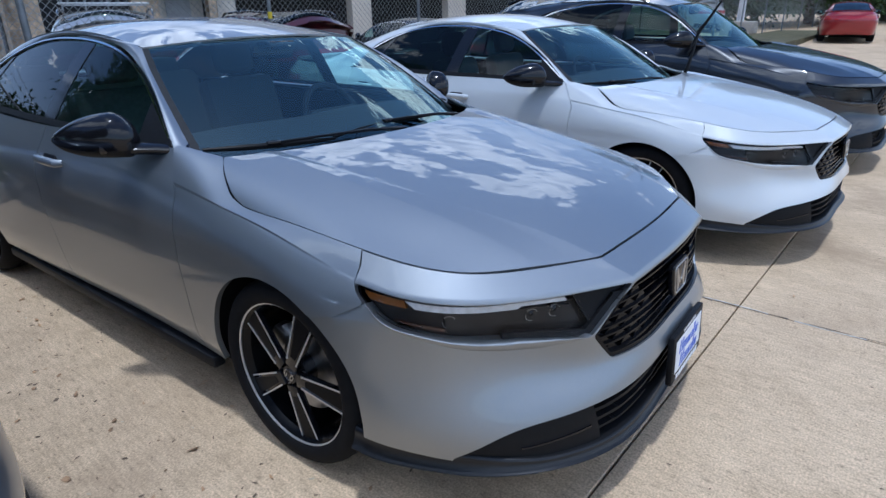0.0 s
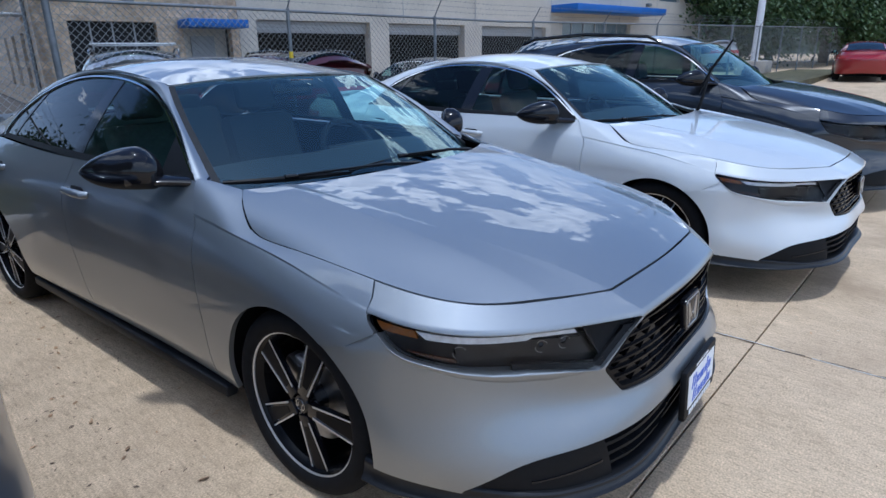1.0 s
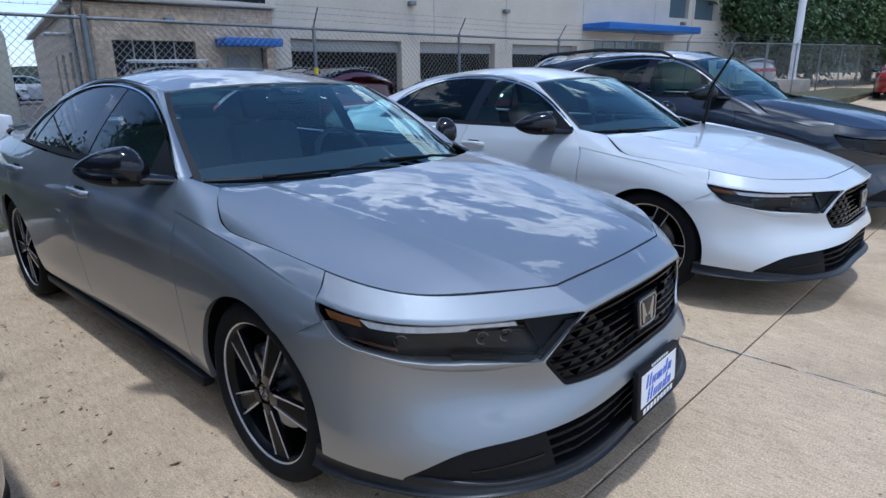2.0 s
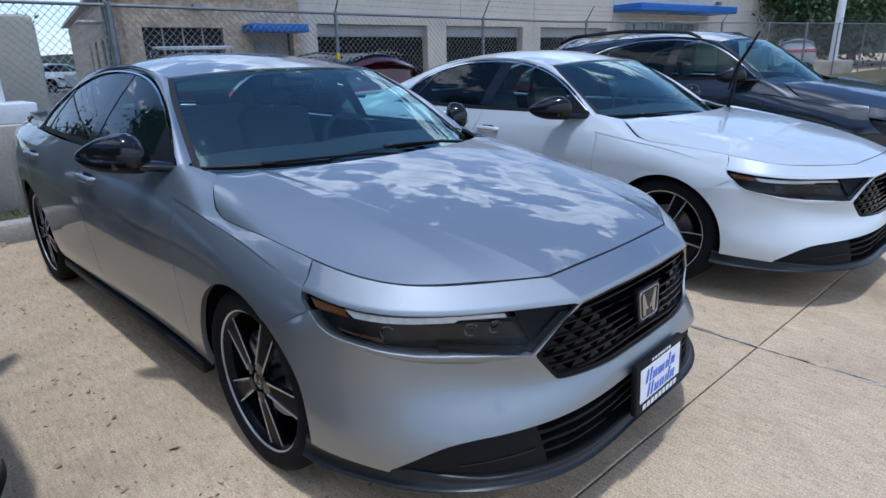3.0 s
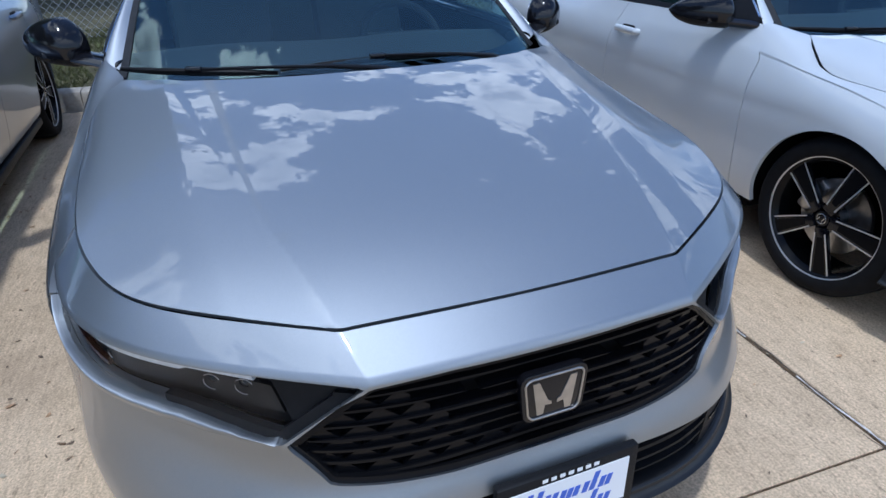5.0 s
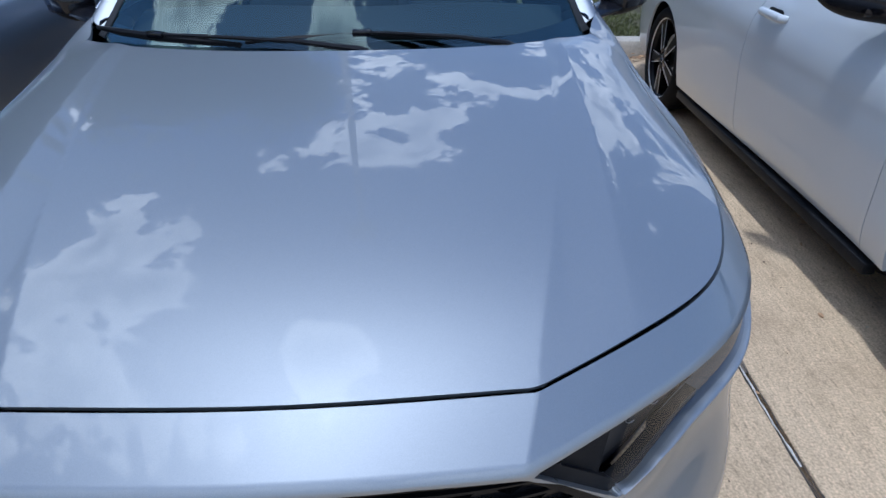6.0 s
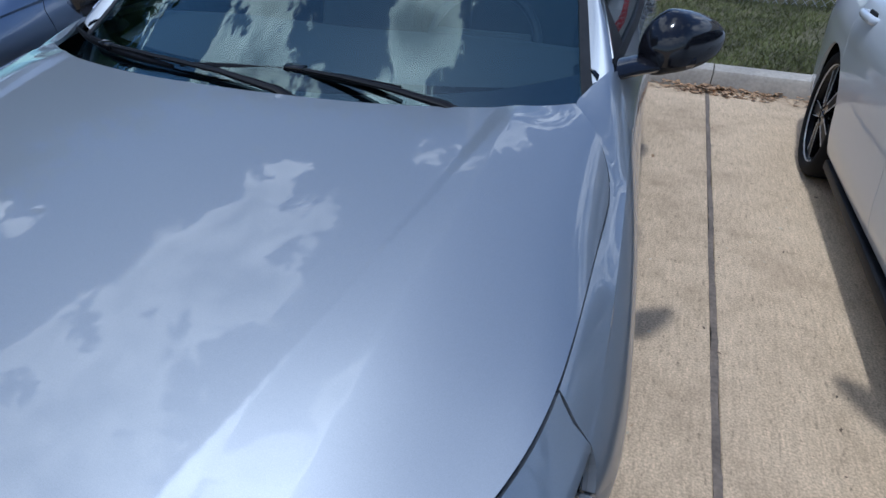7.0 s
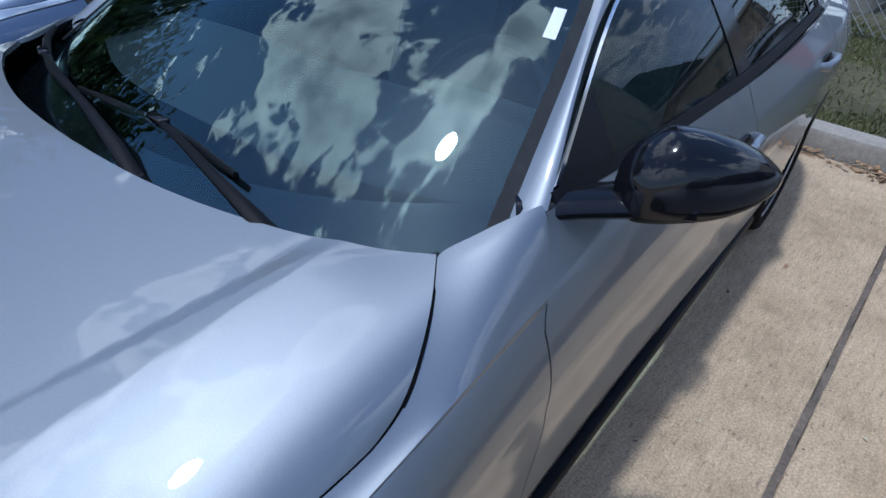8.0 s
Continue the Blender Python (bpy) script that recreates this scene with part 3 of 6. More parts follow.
def wheel(car, x, y, side, number):
    """An alloy wheel with five double spokes; its axle is x, its face looks outwards."""
    lean = (4, -22, 40, 28)[number - 1]
    turn = Matrix.Translation((side * x, y, HUB)) @ (pose(0, 0, 0, lean) if side > 0 else pose(0, 0, 0, lean, 0, 180))
    tyre_at = turn
    turn = turn @ Matrix.Diagonal((1, 1.055, 1.055, 1))
    hub = part("wheel", lathe([(.236, -.01), (.243, -.004), (.245, -.012), (.245, -.20), (.225, -.205), (.222, -.03)], turn, closed=True), GRILLE_BLACK, car, "gloss black alloy wheel with machined spokes")
    groove = [(.3355, -.045), (.3355, -.070), (.328, -.072), (.328, -.080), (.3355, -.082), (.3358, -.108), (.328, -.110), (.328, -.120), (.3358, -.122), (.3355, -.148), (.328, -.150), (.328, -.158), (.3355, -.160)]
    part("tyre", lathe([(.251, -.012), (.260, .004), (.272, .011), (.290, .014), (.310, .010), (.325, -.004), (.333, -.022), *groove, (.332, -.195), (.318, -.218), (.28, -.226), (.252, -.205)], tyre_at, steps=72, closed=True), RUBBER, hub, "black low-profile tyre")
    part("rim_edge", lathe([(.2405, -.002), (.2445, .0005), (.2445, -.006), (.2405, -.006)], turn, steps=72, closed=True), ALLOY, hub, "bright machined rim edge")
    part("brake_disc", lathe([(.15, -.075), (.15, -.095), (.06, -.095), (.06, -.075)], turn, closed=True), STEEL, hub)
    part("brake_caliper", box(-.115, -.055, -.155, -.085, -.07, .07, .012, m=turn), STEEL, hub)
    part("inner_drum", lathe([(.06, -.03), (.06, -.12), (.0, -.12), (.0, -.03)], turn, closed=True), GLOSS_BLACK, hub)
    face = Matrix(((0, 0, 1, 0), (1, 0, 0, 0), (0, 1, 0, 0), (0, 0, 0, 1)))
    for k in range(5):
        a = turn @ pose(0, 0, 0, 72 * k) @ face
        tilt = Matrix.Translation((0, 0, -.022)) @ Matrix.Rotation(radians(-4.5), 4, "X")
        body = [(-.024, .035), (.024, .035), (.033, .150), (.042, .241), (-.042, .241), (-.033, .150)]
        part("spoke", prism(body, -.022, a @ tilt @ Matrix.Translation((0, 0, .022)), bevel=.002), GLOSS_BLACK, hub)
        part("spoke_valley", prism([(-.012, .075), (.012, .075), (.0205, .150), (.0285, .2405), (-.0285, .2405), (-.0205, .150)], .0012, a @ tilt @ Matrix.Translation((0, 0, .0222))), SPOKE_BLACK, hub)
        for s in (-1, 1):
            strip = [(s * .0190, .058), (s * .0243, .058), (s * .0338, .150), (s * .0422, .2405), (s * .0372, .2405), (s * .0288, .150)]
            part("spoke_face", prism(strip if s > 0 else strip[::-1], .0022, a @ tilt @ Matrix.Translation((0, 0, .0222))), ALLOY, hub)
    part("hub_cap", lathe([(.0, -.006), (.030, -.008), (.034, -.014), (.034, -.03), (0, -.03)], turn, steps=24), GLOSS_BLACK, hub)
    mark = bmesh.new()
    for s in (-1, 1):
        tube([Vector((-.0045, s * .012, .015)), Vector((-.0045, s * .008, 0)), Vector((-.0045, s * .012, -.015))], .0022, mark, 6)
    tube([Vector((-.0045, .020 * math.cos(q) * 1.0, .020 * math.sin(q))) for q in np.linspace(0, 2 * math.pi, 20, endpoint=False)], .0014, mark, 6, closed=True, up=(1, 0, 0))
    mark.transform(turn)
    part("cap_mark", mark, CHROME, hub, "small chrome mark on the hub cap")
    for k in range(5):
        part("wheel_nut", lathe([(0, -.010), (.008, -.011), (.010, -.016), (.010, -.04), (0, -.04)], turn @ pose(0, .049 * math.cos(radians(72 * k + 36)), .049 * math.sin(radians(72 * k + 36))), steps=8), STEEL, hub)
    return hub


def lip_row(out, share):
    """A line of the front lip: out metres beyond the sill in plan, at a share of the lip's height."""
    c = row(S_FOOT)
    s = np.linspace(0, 1.46, 20)
    p, d = c(s), c(s + .01) - c(s - .01)
    n = np.c_[d[:, 1], -d[:, 0]] / np.linalg.norm(d[:, :2], axis=1)[:, None]
    p[:, :2] += n * out
    foot = np.interp(s, [0, .7, 1.0, 1.46], [.222, .220, .212, .214])
    p[:, 2] = foot + share * (np.interp(s, [0, .7, 1.0, 1.46], [.250, .252, .276, .288]) - foot)
    p[0, 0] = 0
    return row([(a, *q) for a, q in zip(s, p)], True, False)


def fittings(car, paint, warp):
    number = 0
    for y in (0, 2.83 if not warp else 2.70):
        for side in (1, -1):
            number += 1
            wheel(car, .900, y, side, number)
            well = bmesh.new()
            arc = np.radians(np.linspace(-12, 192, 28))
            ring = [[well.verts.new((side * x, y + .398 * math.cos(a), HUB + .398 * math.sin(a) * (1.0 if not warp else 1.12))) for a in arc] for x in (.885, .60)]
            for i in range(len(arc) - 1):
                well.faces.new((ring[0][i], ring[0][i + 1], ring[1][i + 1], ring[1][i]))
            well.faces.new(ring[1])
            part("wheel_well", well, DARK, car)
    part("underbody", box(-.60, .60, -.75, 3.6, .17, .40, .05), DARK, car)
    part("underbody", box(-.82, .82, .45, 2.40, .17, .36, .03), DARK, car)
    for side in (1, -1):
        part("side_skirt", box(side * .884 - .026, side * .884 + .026, .435, 2.42, .198, .246, .010), PLASTIC, car, "black plastic side skirt")
    # front lamps
    angle = lambda p: plan_angle(p)
    us, vf = steps(.3, 1.5, .012), np.r_[steps(2.5, 4.3, .06)]
    lens_in = lambda p, uv: LAMP(angle(p))
    outer = lambda x: (lambda p, uv: p[:, 0] - x - .35 * (p[:, 2] - .66))
    band = lambda a, b: inside(angle(np.r_[LAMP_TOP - [0, 0, a], (LAMP_TOP - [0, 0, b])[::-1]]))
    strip_wide, strip_slim, amber_band, shelf = band(.012, .030), band(.012, .023), band(.012, .032), band(.040, .085)
    for flip_x in (False, True):
        m = mirrored if flip_x else (lambda q: q)
        s = -1 if flip_x else 1
        lamp = shell("headlight", m(patch(NOSE, us, vf, [lambda p, uv: lens_in(p, uv) + .006, outer(.46)], lift=-.052, lip=0)), LAMP_BODY, car, "headlight with clear lens and white light strip")
        shell("lamp_lens", m(patch(NOSE, us, vf, [lens_in, outer(.500)], lift=-.005, lip=.002)), GLASS_LAMP, lamp, "clear curved lens")
        shell("light_strip", m(patch(NOSE, us, vf, [lambda p, uv: np.where(p[:, 0] > .660, strip_wide(angle(p)), strip_slim(angle(p))), outer(.525), lambda p, uv: .848 - p[:, 0] + .4 * (p[:, 2] - .70)], lift=-.020, lip=.012)), DRL, lamp, "white light strip")
        shell("turn_signal", m(patch(NOSE, us, vf, [lambda p, uv: amber_band(angle(p)), lambda p, uv: p[:, 0] - .862, lambda p, uv: LAMP(angle(p)) - .010], lift=-.022, lip=.012)), AMBER, lamp, "amber turn signal")
        shell("side_reflector", m(patch(NOSE, us, vf, [lambda p, uv: LAMP(angle(p)) - .012, lambda p, uv: p[:, 0] - .815, lambda p, uv: .655 + .3 * (p[:, 0] - .815) - p[:, 2]], lift=-.030, lip=.012)), AMBER_DARK, lamp, "dark amber side reflector")
        shell("lamp_shelf", m(patch(NOSE, us, vf, [lambda p, uv: shelf(angle(p)), outer(.515), lambda p, uv: .815 - p[:, 0]], lift=-.040, lip=.012)), LAMP_GREY, lamp, "smoky grey inner bezel")
        for k, (x, y, z) in enumerate(((.775, -.575, .668), (.695, -.648, .663), (.60, -.730, .664), (.545, -.772, .668))):
            spotm = pose(s * x, y, z, 0, 0, s * (48 - 6 * k))
            part("lamp_module", lathe([(.0, -.002), (.008, .001), (.015, .006), (.019, .018), (.019, .045), (0, .045)], spotm @ pose(0, 0, 0, 0, 0, 90), steps=20), GLOSS_BLACK, lamp)
            for spin, high in ((20, .0), (165, -.004)):
                arc = [spotm @ Vector((.018 * math.cos(radians(spin + q)), -.003, high + .016 * math.sin(radians(spin + q)))) for q in range(0, 121, 15)]
                part("module_ring", tube(arc, .0008, sides=6), STEEL, lamp)
        shell("lamp_ledge", m(patch(LEDGE, steps(.02, 1, .02), steps(0, 4, .2), flip=LEDGE_FLIP, lip=0)), paint, car, "narrow painted ledge under the headlight")
        shell("lamp_side_panel", m(patch(NOSE, us, vf, [lens_in, lambda p, uv: .500 + .35 * (p[:, 2] - .66) - p[:, 0]], lift=-.028, lip=.006)), PLASTIC, car, "matt black panel beside the grille")
        shell("lamp_floor", m(patch(NOSE, us, vf, [lambda p, uv: LAMP(angle(p)), lambda p, uv: .018 - LAMP(angle(p)), lambda p, uv: .70 - p[:, 2], lambda p, uv: .70 - p[:, 0]], lift=-.016, lip=.02)), PLASTIC, car)
    # grille
    ug, vg = steps(0, .62, .008), np.r_[steps(1.6, 4.25, .05)]
    in_g = lambda p, uv: np.where(p[:, 1] < -.6, GRILLE(p[:, [0, 2]]), -1.0)
    grille = shell("grille", chunk(NOSE, ug, vg, [in_g], -.075, 0), DARK, car, "gloss black grille with horizontal bars and small facets")
    shell("grille_frame", chunk(NOSE, ug, vg, [in_g, lambda p, uv: .012 - in_g(p, uv)], -.008, .03), GRILLE_BLACK, grille)
    levels = [.694, .664, .634, .604, .574, .544, .514]
    sag = lambda p: p[:, 2] + .030 * p[:, 0]**2
    for z in levels:
        shell("grille_bar", chunk(NOSE, ug, vg, [in_g, lambda p, uv: .0032 - np.abs(sag(p) - z)], -.014, .035), GRILLE_BLACK, grille)
    for i, z in enumerate(levels[:-1]):
        mid, far = z - .015, (.10 + .035 * (5 - i) if i < 5 else 0)
        wave = lambda p: mid + .013 * (2 * np.abs(2 * ((p[:, 0] / .074 + .5 * (i % 2)) % 1) - 1) - 1)
        facet = patch(NOSE, ug, vg, [in_g, lambda p, uv: wave(p) - sag(p), lambda p, uv: sag(p) - mid + .0145, lambda p, uv: p[:, 0] - far], lift=-.022, lip=.03)
        if far:
            shell("grille_facet", facet, FACET_BLACK, grille)
            shell("grille_facet", mirrored(facet), FACET_BLACK, grille)
        else:
            shell("grille_facet", joined(facet, mirrored(facet)), FACET_BLACK, grille)
    # badge
    def ring(w, h, r, n=8, lean=0.0):
        pts = []
        for cx, cz, a0 in ((w - r, h - r, 0), (-w + r, h - r, 90), (-w + r, -h + r, 180), (w - r, -h + r, 270)):
            pts += [(cx + r * math.cos(radians(a0 + 90 * k / n)), cz + r * math.sin(radians(a0 + 90 * k / n))) for k in range(n + 1)]
        return [(x * (1 + lean * z / h), z) for x, z in pts]
    stand = pose(0, -.944, .622, 90 - 4, 0, 0)
    if warp:
        stand = Matrix.Translation(spot(warp, 0, -.944, .622)) @ pose(0, 0, 0, 86, 0, 0)
    badge = part("badge", prism(ring(.070, .056, .022, lean=.07), .020, stand, bevel=.003), GLOSS_BLACK, car, "black and chrome badge on the grille")
    rim = bmesh.new()
    tube([Vector((x, z, .021)) for x, z in ring(.060, .047, .016, lean=.08)], .0024, rim, 8, closed=True)
    rim.transform(stand)
    part("badge_rim", rim, STEEL, badge)
    for s in (-1, 1):
        leg = [(s * .048, .037), (s * .034, .037), (s * .014, -.008), (s * .006, -.013), (s * .006, -.020), (s * .020, -.018), (s * .024, -.039), (s * .037, -.039)]
        part("badge_shape", prism(leg if s < 0 else leg[::-1], .004, stand @ Matrix.Translation((0, 0, .018))), STEEL, badge)
    # lower intake
    in_i = lambda p, uv: INTAKE(angle(p))
    ul, vl = steps(0, 1.2, .012), np.r_[steps(0, 1.6, .06)]
    intake = shell("lower_intake", chunk(NOSE, ul, vl, [in_i], -.085, 0), DARK, car, "black lower air intake with slats")
    for z in (.300, .335, .370):
        shell("intake_slat", chunk(NOSE, ul, vl, [in_i, lambda p, uv: .006 - np.abs(p[:, 2] - z + .02 * p[:, 0]), lambda p, uv: .56 - p[:, 0]], -.030, .03), PLASTIC, intake)
    for q in (lambda c: c, mirrored):
        shell("intake_panel", q(patch(NOSE, ul, vl, [in_i, lambda p, uv: p[:, 0] - .50 - .25 * (p[:, 2] - .3)], lift=-.028, lip=.02)), PLASTIC, intake, "matt black side panel")
        shell("intake_groove", q(patch(NOSE, ul, vl, [in_i, lambda p, uv: p[:, 0] - .53, lambda p, uv: .72 - p[:, 0], lambda p, uv: .004 - np.abs(p[:, 2] - .305 + .12 * (p[:, 0] - .6))], lift=-.024, lip=.006)), GLOSS_BLACK, intake)
    lipnet = Net([lip_row(o, z) for o, z in ((-.150, 1.06), (-.020, 1.0), (-.012, .86), (-.010, .62), (-.003, .34), (.004, .20), (-.002, .04), (-.08, -.08))], breaks=(1, 5))
    shell("front_lip", chunk(lipnet, steps(0, 1.44, .02), steps(0, 7, .25), [], 0, 0), LIP_BLACK, car, "black front lip spoiler")
    # mirrors, handles, wipers
    for s in (1, -1):
        # added near-black strip stands in for the shade in the hood's side gap
        line = [spot(warp, x, y, float(hood_height(np.array([x]), np.array([y]))[0]) - .009) for x, y in SIDE_CUT]
        part("hood_seal", tube([(s * v.x, v.y, v.z) for v in line], .0035, sides=6), DARK, car, "black strip standing for the shade in the gap beside the hood")
        c = spot(warp, .980, .838, 1.050)
        def swell(a, t):
            """A point of the mirror case: a from its inner end to its tip, t round it."""
            f, g = math.cos(t), math.sin(t)
            end = max(1 - max(0, (-.72 - a) / .28)**2.6, 0)**.5
            up = max(1 - max(0, (a + .50) / 1.50)**1.75, 0)**.72
            down = max(1 - max(0, (a + .20) / 1.20)**2.3, 0)**.66
            up *= 1 - .55 * max(0, (-.45 - a) / .55)**1.5
            high = .098 * up * end if g > 0 else .062 * down * end
            deep = (.086 if f > 0 else .048) * end * (.5 * up + .5 * down)
            f, g = math.copysign(abs(f)**.82, f) * deep, math.copysign(abs(g)**.84, g) * high
            u = a * .148
            return Vector((s * (c.x + u * .72 + f * .62), c.y + u * .70 - f * .78, c.z + g + .03 * u - .010))
        shapes = []
        for t0, t1, shrink, count in ((-.40, math.pi + .40, 1.0, 24), (math.pi + .42, 2 * math.pi - .42, .985, 12)):
            cap = bmesh.new()
            core = Vector((s * c.x, c.y, c.z))
            rings = [[cap.verts.new(core + (swell(a, t) - core) * shrink) for t in np.linspace(t0, t1, count)] for a in np.linspace(-.999, .999, 30)]
            for p, q in zip(rings, rings[1:]):
                for k in range(count - 1):
                    cap.faces.new((p[k], p[k + 1], q[k + 1], q[k]))
                cap.faces.new((p[count - 1], p[0], q[0], q[count - 1]))
            cap.faces.new(rings[0])
            cap.faces.new(rings[-1])
            shapes.append(cap)
        mirror = part("mirror", shapes[0], GLOSS_BLACK, car, "gloss black door mirror")
        part("mirror_underside", shapes[1], PLASTIC, mirror, "matt black underside")
        stem = [(c.x - .235, c.y - .205, c.z - .060), (c.x - .190, c.y - .172, c.z - .056), (c.x - .150, c.y - .142, c.z - .050), (c.x - .105, c.y - .105, c.z - .046), (c.x - .060, c.y - .066, c.z - .040), (c.x - .010, c.y - .030, c.z - .030)]
        part("mirror_stem", tube([(s * a, b, z) for a, b, z in stem], [.060, .056, .052, .052, .060, .075], sides=16, flat=.42), GLOSS_BLACK, mirror)
        glass_at = Matrix.Translation((s * (c.x - .032), c.y + .048, c.z)) @ pose(0, 0, 0, 90, 0, s * 44)
        part("mirror_glass", prism([(x * .9, z * .9) for x, z in ring(.070, .045, .030)], .004, glass_at), CHROME, mirror)
        for y, z, x in ((1.475, .872, .919), (2.50, .892, .925)):
            h = spot(warp, x, y, z)
            bar = tube([(s * (h.x - .004), h.y - .105, h.z - .002), (s * (h.x + .020), h.y - .085, h.z), (s * (h.x + .029), h.y, h.z + .003), (s * (h.x + .024), h.y + .085, h.z + .002), (s * (h.x - .004), h.y + .105, h.z)], [.012, .015, .0155, .015, .012], sides=12, flat=1.2)
            handle = part("door_handle", bar, paint, car, "body-coloured pull handle")
            # cup is body-coloured; the black paints in the shade behind the handle
            part("handle_cup", prism(ring(.065, .026, .024), .006, Matrix(((0, 0, s, s * (h.x - .003)), (1, 0, 0, h.y), (0, 1, 0, h.z), (0, 0, 0, 1)))), PLASTIC, handle)
    if not warp:
        for blade, arm, wide in ((((-.275, .372, .986), (-.12, .374, .993), (.06, .382, .997), (.20, .372, .998), (.346, .358, .996)), ((.56, .305, .955), (.47, .302, .990), (.34, .322, 1.004), (.20, .352, 1.008), (.06, .380, 1.008)), .028),
                                 (((-.76, .530, 1.000), (-.66, .466, .998), (-.54, .415, .994), (-.42, .378, .990), (-.285, .352, .984)), ((.15, .272, .948), (.06, .286, .982), (-.12, .322, .998), (-.32, .358, 1.003), (-.54, .410, 1.004)), .026)):
            wiper = part("wiper", tube(blade, [.006, .010, .011, .010, .006], sides=8, flat=1.1), WIPER_BLACK, car, "black windshield wiper")
            part("wiper_arm", tube(arm, [.017, .016, .011, .009, .008], sides=8, flat=.6), WIPER_BLACK, wiper)
            j = Vector(arm[-1])
            part("wiper_clip", box(-wide, wide, -.012, .012, -.010, .008, .004, m=Matrix.Translation(j) @ pose(0, 0, 0, 0, 0, math.degrees(math.atan2(blade[3][1] - blade[1][1], blade[3][0] - blade[1][0])))), GLOSS_BLACK, wiper)
            part("pivot_cap", lathe([(0, .010), (.014, .008), (.018, 0), (.018, -.03), (0, -.03)], Matrix.Translation(Vector(arm[0])) @ pose(0, 0, 0, 0, -90), steps=16), PLASTIC, wiper)
    interior(car, warp)


def interior(car, warp):
    def seat(x, y, wide):
        s = part("seat", box(x - wide / 2, x + wide / 2, y, y + .50, .42, .60, .05), CLOTH, car, "dark cloth seat")
        part("backrest", box(x - wide / 2, x + wide / 2, -.07, .07, 0, .56, .055, m=Matrix.Translation((0, y + .50, .56)) @ pose(0, 0, 0, -17)), CLOTH, s)
        part("headrest", box(x - .13, x + .13, -.045, .045, .58, .77, .04, m=Matrix.Translation((0, y + .50, .56)) @ pose(0, 0, 0, -14)), CLOTH, s)
    seat(.37, 1.28, .50)
    seat(-.37, 1.28, .50)
    bench = part("rear_bench", box(-.66, .66, 2.15, 2.6, .40, .58, .05), CLOTH, car, "dark cloth rear bench")
    part("backrest", box(-.66, .66, -.08, .08, 0, .60, .05, m=Matrix.Translation((0, 2.68, .52)) @ pose(0, 0, 0, -22)), CLOTH, bench)
    for x in (-.40, .40):
        part("headrest", box(x - .13, x + .13, 2.84, 2.94, 1.05, 1.18, .035), CLOTH, bench)
    part("cabin_floor", box(-.80, .80, .5, 3.3, .36, .40), DARK, car)
    part("parcel_shelf", box(-.66, .66, 2.88, 3.30, .99, 1.02, .01), CLOTH, car)
    lines = [row([(0, 0, .50, .955), (.5, .45, .54, .955), (.78, .72, .64, .955)], back=False), row([(0, 0, .72, .985), (.5, .45, .74, .99), (.78, .74, .80, .98)], back=False),
             row([(0, 0, .98, .955), (.5, .45, .97, .965), (.78, .76, .97, .95)], back=False), row([(0, 0, 1.02, .70), (.5, .45, 1.0, .70), (.78, .76, 1.0, .70)], back=False)]
    shell("dashboard", chunk(Net(lines), steps(0, .78, .06), steps(0, 3, .15), [], 0, 0), DASH, car, "dark soft dashboard")
    w = spot(warp, .37, 1.06, .93)
    wheel_m = Matrix.Translation(w) @ pose(0, 0, 0, 62)
    rim = tube([Vector((.185 * math.cos(a), .180 * math.sin(a), 0)) for a in np.linspace(0, 2 * math.pi, 36, endpoint=False)], .016, sides=8, closed=True)
    rim.transform(wheel_m)
    steering = part("steering_wheel", rim, DASH, car, "black steering wheel")
    part("wheel_boss", box(-.17, .17, -.05, .045, -.02, .03, .02, m=wheel_m), DASH, steering)
    v = spot(warp, 0, 1.06, 1.285)
    part("inside_mirror", box(v.x - .12, v.x + .12, v.y - .02, v.y + .02, v.z - .035, v.z + .035, .02), GLOSS_BLACK, car)
    part("camera_cover", box(v.x - .08, v.x + .08, v.y - .09, v.y + .03, v.z + .01, v.z + .05, .015), GLOSS_BLACK, car)


def ahead(cut, gap=GAP):
    return lambda p, uv: np.interp(p[:, 2], cut[:, 0], cut[:, 1]) - gap - p[:, 1]


def behind(cut, gap=GAP):
    return lambda p, uv: p[:, 1] - np.interp(p[:, 2], cut[:, 0], cut[:, 1]) - gap


def off(f, grow=0.0):
    return lambda p, uv: -f(p) - grow


def wheel_gap(y, r=ARCH):
    return lambda p, uv: np.where(p[:, 2] < 1.2, np.hypot(p[:, 1] - y, p[:, 2] - HUB + .012) - r, 1)


COARSE = [1.0]


def steps(a, b, d):
    return np.linspace(a, b, max(2, int(round((b - a) / (d * COARSE[0]))) + 1))


